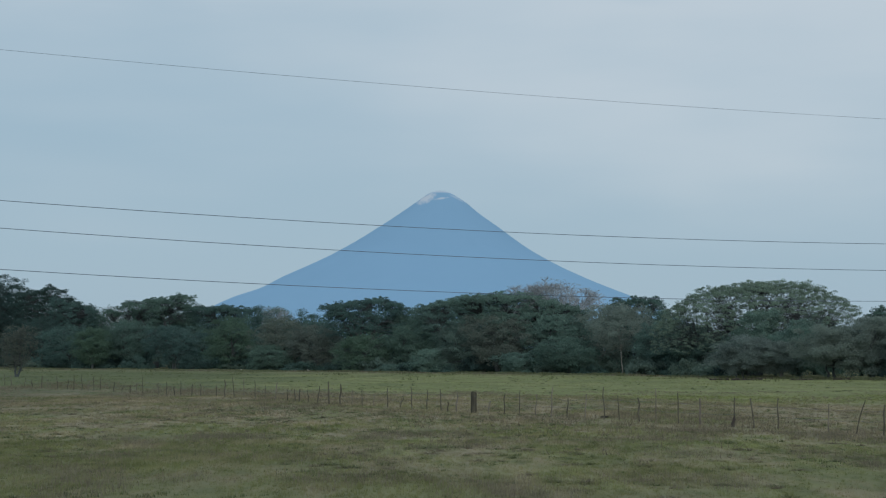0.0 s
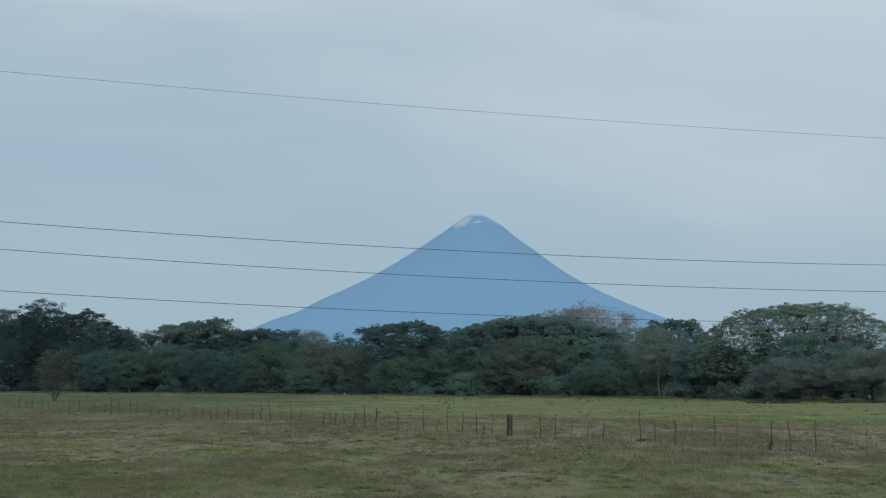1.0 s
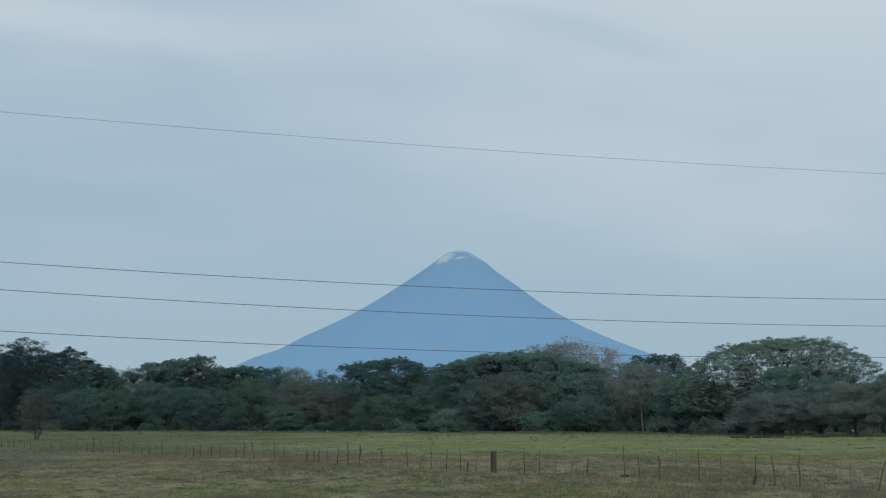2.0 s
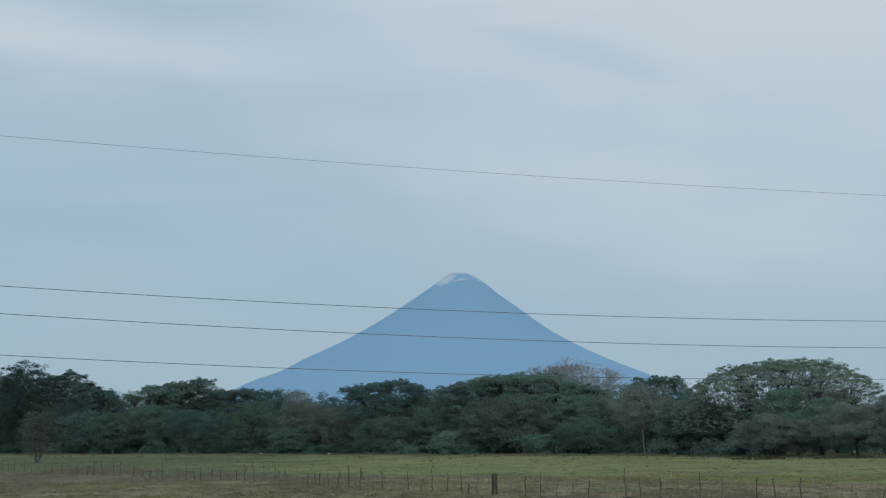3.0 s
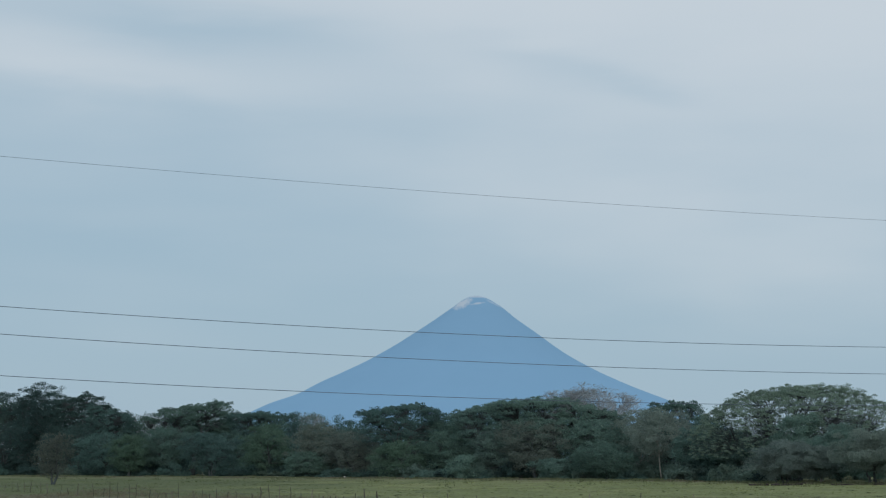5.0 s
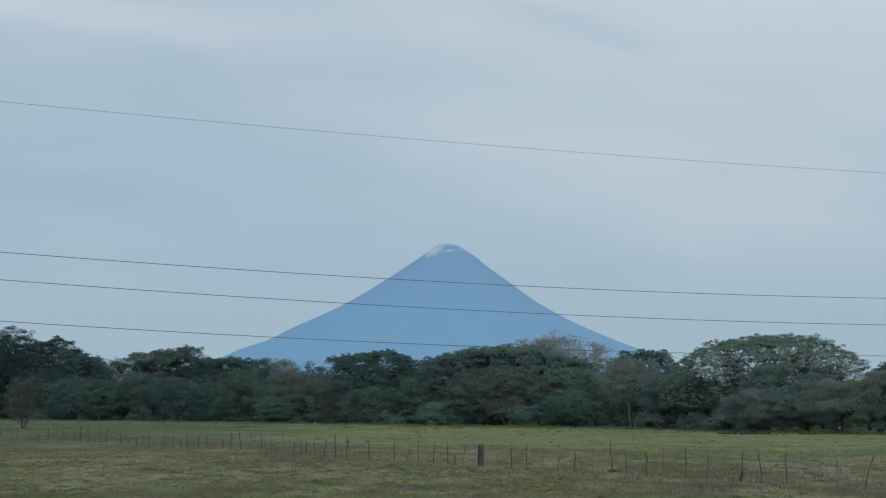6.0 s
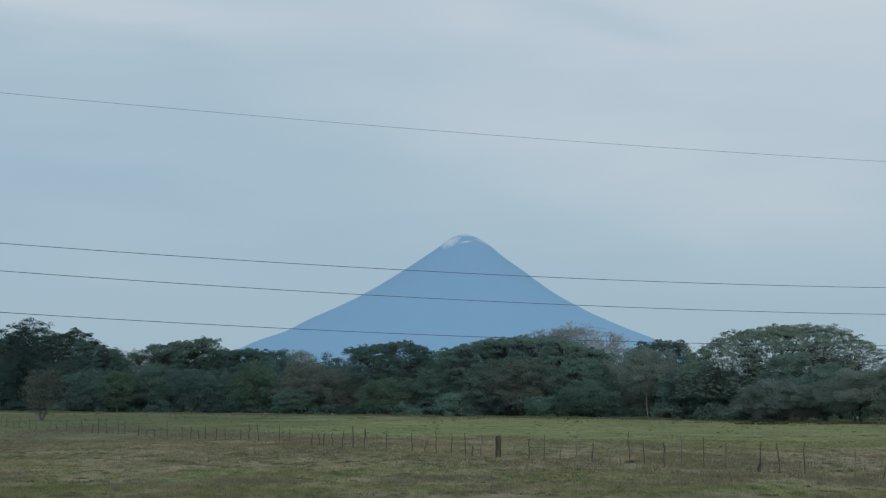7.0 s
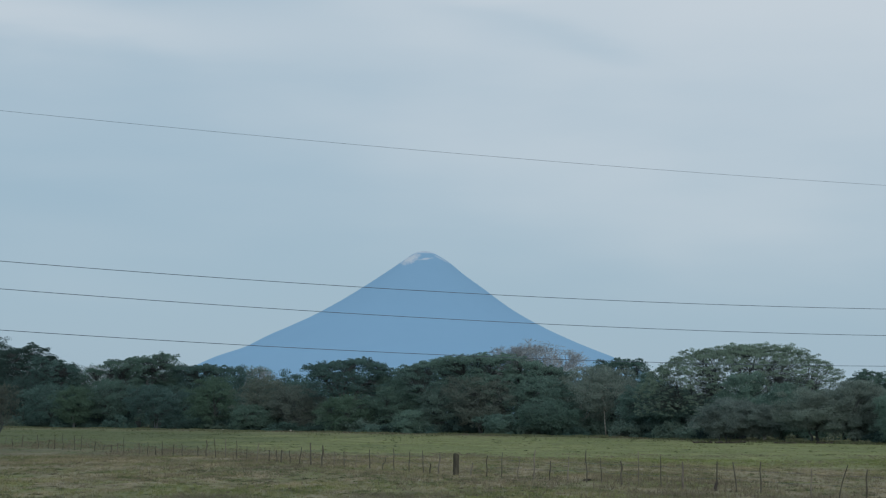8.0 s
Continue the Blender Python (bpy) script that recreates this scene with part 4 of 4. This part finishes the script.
copy_shrub(1, -74.8, 392.7, 5.6, 8.7, 340)
copy_shrub(1, -67.2, 389.5, 6.3, 8.0, 128)
copy_shrub(2, -57.8, 383.5, 4.9, 8.9, 189)
copy_shrub(0, -51.8, 382.6, 5.4, 8.7, 319)
copy_shrub(1, -42.3, 366.1, 3.8, 9.8, 345)
copy_shrub(1, -35.7, 361.4, 3.2, 8.4, 88)
copy_shrub(1, -31.3, 355.2, 5.6, 7.0, 183)
copy_shrub(0, -24.7, 347.9, 5.4, 7.1, 177)
copy_shrub(2, -17.8, 337.8, 4.9, 6.8, 27)
copy_shrub(1, -9.7, 325.7, 4.8, 7.4, 277)
copy_shrub(2, -5.4, 323.6, 2.9, 7.0, 73)
copy_shrub(0, 0.1, 313.1, 3.3, 7.0, 303)
copy_shrub(2, 5.8, 305.5, 4.3, 7.6, 0)
copy_shrub(1, 10.6, 299.8, 4.5, 6.6, 149)
copy_shrub(0, 16.6, 294.0, 3.0, 6.5, 343)
copy_shrub(1, 20.6, 290.4, 4.0, 5.6, 88)
copy_shrub(2, 24.8, 286.1, 3.4, 6.1, 206)
copy_shrub(2, 28.9, 278.8, 3.2, 6.4, 154)
copy_shrub(1, 32.9, 279.6, 2.7, 7.0, 13)
copy_shrub(1, 36.5, 263.5, 2.3, 6.1, 51)
copy_shrub(1, 38.6, 248.7, 2.2, 5.7, 73)
copy_shrub(1, 55.4, 216.3, 2.7, 5.7, 198)
copy_shrub(2, 57.0, 209.4, 3.1, 4.0, 265)
copy_shrub(0, 61.3, 206.7, 2.1, 4.5, 266)
copy_shrub(0, 34.0, 257.6, 1.5, 4.2, 175)
copy_shrub(1, 35.4, 252.3, 2.5, 4.0, 198)
copy_shrub(1, 37.3, 249.1, 1.7, 4.4, 320)
copy_shrub(2, 34.6, 249.0, 2.8, 5.2, 64)
copy_shrub(2, 36.4, 243.0, 2.4, 4.8, 142)


# ---- the pasture fence: crooked stakes in a row ----
def stake(x, h, parent, rng, thick=0.045, material=None, lean=None):
    """One rough stake, a little bent and out of plumb."""
    y = FENCE_Y - FENCE_SLOPE * x
    z = ground_height(x, y)
    dx, dy = lean if lean else rng.normal(0, 0.075, 2)
    mid = rng.normal(0, 0.028 if not lean else 0.006, 2)
    t = Tubes()
    r = thick * rng.uniform(0.75, 1.25)
    t.add([(0, 0, -0.2), (dx * 0.3 + mid[0], dy * 0.3, h * 0.35), (dx * 0.7 - mid[0], dy * 0.7 + mid[1], h * 0.72), (dx, dy, h)],
          [r * 1.1, r, r * 0.92, r * 0.75], 7)
    ob = child("post", t.mesh("post", material or POST_WOOD, False), parent)
    ob.location = (x, y, z)
    return ob


def gate_post(x, h, parent):
    """The one stout post, hewn square with a worn, chamfered top."""
    bm = bmesh.new()
    bmesh.ops.create_cube(bm, size=1.0, matrix=Matrix.LocRotScale((0, 0, h / 2 - 0.15), Euler((0, 0, 0.5)), (0.25, 0.25, h + 0.3)))
    bmesh.ops.bevel(bm, geom=bm.edges[:], offset=0.035, segments=2, affect="EDGES")
    bmesh.ops.subdivide_edges(bm, edges=[e for e in bm.edges if abs(e.verts[0].co.z - e.verts[1].co.z) > 0.5], cuts=5)
    for v in bm.verts:
        v.co += Vector(noise.noise_vector(v.co * 3.5)) * 0.018
        v.co.x += 0.012 * v.co.z
        if v.co.z > h - 0.3:
            v.co.z -= 0.35 * max(0.0, v.co.x + 0.02)
    me = bpy.data.meshes.new("post")
    bm.to_mesh(me)
    bm.free()
    me.materials.append(POST_WOOD)
    y = FENCE_Y - FENCE_SLOPE * x
    ob = child("post", me, parent, "stout square-hewn wooden post")
    ob.location = (x, y, ground_height(x, y))


def make_fence():
    fence = thing("fence", 0, 0, "old pasture fence of crooked wooden stakes", "fence")
    rng = np.random.default_rng(3)
    for x, h in zip(FENCE_X, FENCE_H):
        if abs(x - STOUT_X) < 0.05:
            gate_post(x, h, fence)
            continue
        pale = rng.uniform(0, 1) < 0.18 or min(abs(x - q) for q in PALE_X) < 0.05
        lean = (0.42, 0.05) if abs(x - LEANING_X) < 0.05 else (0.02, 0.0) if abs(x - BURNT_X) < 0.05 else None
        post = stake(x, h, fence, rng, 0.042 if rng.uniform(0, 1) < 0.25 else 0.028, PALE_WOOD if pale else POST_WOOD, lean)
        if abs(x - BURNT_X) < 0.05:
            t = Tubes()
            t.add([(-0.10, 0, -0.1), (-0.06, -0.01, 0.16), (0.01, 0, 0.34), (0.02, 0.01, 0.46)], [0.050, 0.062, 0.060, 0.03], 8)
            tagged(child("stump", t.mesh("stump", CHARRED, False), post), "charred thick stump at the post's foot")
    # two slack strands of wire from stake to stake
    for part_of, drop in ((0.86, 0.03), (0.50, 0.05)):
        t, line = Tubes(), []
        for (x0, h0), (x1, h1) in zip(zip(FENCE_X, FENCE_H), zip(FENCE_X[1:], FENCE_H[1:])):
            for k in (0.0, 0.5):
                x = x0 + (x1 - x0) * k
                y = FENCE_Y - FENCE_SLOPE * x
                top = min(1.05, h0 + (h1 - h0) * k)
                line.append((x, y - 0.03, ground_height(x, y) + part_of * top - (drop if k else 0.0)))
        t.add(line, [0.004] * len(line), 4)
        child("fence_wire", t.mesh("fence_wire", CABLE), fence, "thin slack barbed wire strand")


STOUT_X = 1.60
LEANING_X, BURNT_X = 15.56, 12.05
PALE_X = (2.31, 4.57, 6.68, 9.41, 10.95)
FENCE_X = [-54.61, -50.32, -48.69, -47.46, -46.14, -45.06, -43.19, -41.98, -39.66, -38.44, -36.99, -35.94, -34.48, -32.99, -32.11, -31.08, -30.08, -29.41, -28.67, -26.87, -25.91, -24.89, -24.17, -23.46, -21.76, -20.85, -20.03, -19.33, -18.31, -17.32, -15.89, -15.12, -14.32, -13.49, -12.53, -11.74, -10.97, -9.96, -9.4, -9.11, -8.44, -7.75, -6.95, -6.18, -5.43, -4.76, -3.98, -3.17, -2.36, -1.7, -0.87, -0.09, 0.27, 0.72, 1.6, 2.31, 3.07, 3.79, 4.57, 5.22, 5.93, 6.68, 7.43, 8.03, 8.81, 9.41, 10.21, 10.95, 12.05, 12.69, 13.39, 14.84, 15.56, 16.29, 17.03, 17.68]
FENCE_H = [0.88, 0.85, 0.94, 0.91, 1.02, 1.12, 1.11, 1.01, 0.87, 0.66, 1.08, 0.9, 1.18, 0.88, 1.33, 1.35, 0.86, 1.24, 1.3, 0.79, 0.63, 0.62, 0.82, 1.28, 0.89, 0.96, 0.66, 1.04, 0.86, 0.89, 0.78, 1.2, 1.37, 1.32, 1.23, 0.92, 1.16, 0.76, 0.78, 0.79, 0.88, 1.05, 1.35, 1.23, 0.92, 0.94, 0.71, 1.1, 0.71, 1.24, 1.08, 1.2, 0.53, 1.08, 1.14, 0.68, 1.08, 1.25, 1.09, 1.44, 0.93, 1.15, 1.49, 1.15, 1.06, 1.51, 1.34, 1.15, 1.22, 1.23, 1.28, 1.11, 1.29, 1.16, 1.16, 1.11]
make_fence()


# ---- roadside power line: poles stand outside the view, four wires cross it ----
LINE_START, LINE_WAY = Vector((-9.96, 40.0)), Vector((0.8858, 0.4640))


def make_wire(bend, slope, height, radius, label):
    """One wire between the two poles, hanging in a shallow curve."""
    t = Tubes()
    p = []
    for i in range(61):
        s = -17.0 + i
        q = LINE_START + LINE_WAY * s
        p.append((q.x, q.y, bend * s * s + slope * s + height))
    t.add(p, [radius] * len(p), 6)
    tagged(new("overhead_wire", t.mesh("overhead_wire", CABLE)), label, "wire", "overhead wires")


def make_pole(s, heights):
    q = LINE_START + LINE_WAY * s
    pole = thing("utility_pole", q.x, q.y, "tall round wooden utility pole beside the road", "utility pole", "utility poles")
    t = Tubes()
    t.add([(0, 0.22, -1.0), (0, 0.22, 4.0), (0, 0.22, max(heights) + 0.35)], [0.17, 0.15, 0.11], 12)
    child("pole", t.mesh("pole", POLE_WOOD), pole)
    for z in heights:
        t = Tubes()
        t.add([(0, 0.20, z - 0.05), (0, 0.03, z - 0.05)], [0.03, 0.03], 8)
        t.add([(0, 0.0, z - 0.09), (0, 0.0, z - 0.03), (0, 0.0, z + 0.03)], [0.05, 0.06, 0.035], 10)
        child("bracket", t.mesh("bracket", CABLE), pole, "small insulator bracket")


WIRES = [
    (0.000654, -0.015942, 9.906, 0.0038, "single thin high power wire"),
    (0.001047, -0.036070, 6.475, 0.0072, "sagging grey overhead cable"),
    (0.001003, -0.040879, 5.849, 0.0072, "sagging grey overhead cable"),
    (0.001025, -0.040360, 4.918, 0.0072, "lowest sagging overhead cable"),
]
for w in WIRES:
    make_wire(*w)
for s in (-17.0, 43.0):
    make_pole(s, [b * s * s + m * s + h for b, m, h, _, _ in WIRES])


# ---- small things on the meadow ----
def make_stone(x, y, size, seed):
    bm = bmesh.new()
    bmesh.ops.create_icosphere(bm, subdivisions=2, radius=1.0)
    for v in bm.verts:
        v.co *= 1 + 0.35 * noise.noise(v.co * 1.3 + Vector((seed, 0, 0)))
        v.co = Vector((v.co.x * size, v.co.y * size * 0.8, v.co.z * size * 0.55))
    me = bpy.data.meshes.new("stone")
    bm.to_mesh(me)
    bm.free()
    me.materials.append(STONE)
    ob = new("stone", me)
    ob.location = (x, y, ground_height(x, y) + size * 0.25)
    tagged(ob, "pale boulder lying in the grass near the trees", "stone")


def make_log(x, y, length, r, turn, seed):
    rng = np.random.default_rng(seed)
    t = Tubes()
    p = bent((-length / 2, 0, r * 0.8), (length / 2, 0, r * 0.7), 0.0, rng, 7, 0.03)
    p[:, 2] = np.abs(p[:, 2]) * 0.8
    t.add(p, r * rng.uniform(0.75, 1.1, 7), 9)
    for k in range(5):
        a = p[rng.integers(1, 6)]
        t.add(bent(a, a + np.array((rng.normal(0, 0.5), rng.normal(0, 0.5), rng.uniform(0.1, 0.4))) * min(1.0, length / 2.5), 0.05, rng, 4), np.linspace(r * 0.3, 0.02, 4), 5)
    ob = new("fallen_log", t.mesh("fallen_log", CHARRED))
    ob.matrix_basis = pose(x, y, ground_height(x, y), 0, 0, turn)
    tagged(ob, "dark fallen log with broken branch stubs", "log", "fallen logs")


make_stone(-25.6, 338.0, 0.23, 1.0)
make_stone(-39.6, 349.0, 0.13, 2.0)
make_log(33.2, 214.0, 2.4, 0.13, 6, 5)
make_log(35.3, 212.8, 1.7, 0.15, -14, 6)
make_log(37.3, 213.4, 2.1, 0.12, 11, 9)
make_log(42.6, 211.5, 2.6, 0.09, -4, 12)
make_log(46.8, 209.0, 2.2, 0.10, 9, 13)
make_log(-10.8, 326.0, 3.2, 0.22, 4, 7)
make_log(-7.9, 325.0, 2.2, 0.18, -12, 10)
make_log(7.7, 84.7, 0.4, 0.06, 15, 8)

# ---- grass ----
make_grass("grass", 33.0, 62.0, 42.0, 0.10, 0.009, 41, "short green and straw-coloured pasture grass", 7, bare=(-1.1, 0.2))
make_grass("grass", 62.0, 130.0, 11.0, 0.11, 0.016, 42, "short green and straw-coloured pasture grass", 7, bare=(-1.0, 0.3))
make_grass("grass", 130.0, 330.0, 1.5, 0.055, 0.08, 44, "short green meadow grass before the trees", 5)
make_grass("dry_weeds", 34.0, 72.0, 13.0, 0.20, 0.005, 47, "patches of thin grey-brown dry weeds", 16, DRY, 0.30, (-0.1, 0.9), 0.8)
make_grass("dry_weeds", 72.0, 145.0, 4.5, 0.10, 0.014, 48, "patches of thin grey-brown dry weeds", 12, DRY, 0.16, (-0.45, 0.75), 0.9)
make_grass("green_weeds", 34.0, 100.0, 6.0, 0.08, 0.022, 49, "low dark green weeds in clumps", 14, GREEN_WEED, 0.45, (0.05, 0.9), 1.2)
make_weeds("rank grass and weeds at the foot of the trees", 45, 7000, 0.5, 5.0, (0.12, 0.32), -0.6, 0.30, WEED)
make_weeds("scattered low dark clumps of weeds before the trees", 52, 700, 0.0, 26.0, (0.15, 0.40), -0.2, 0.45, GREEN_WEED)
make_weeds("thin strip of dry pale weeds before the trees", 57, 1300, -4.0, 4.5, (0.10, 0.28), -0.35, 0.5, DRY)
make_fence_weeds(61, 5600)
make_tussocks("rough dark green tussocks scattered over the pasture", 62, 800, 34.0, 120.0, GREEN_WEED, 0.12)
make_tussocks("rough straw-brown tussocks scattered over the pasture", 63, 1000, 34.0, 120.0, BROWN_WEED, 0.13)
make_tussocks("low green tussocks on the far meadow", 64, 700, 130.0, 270.0, GREEN_WEED, 0.13)
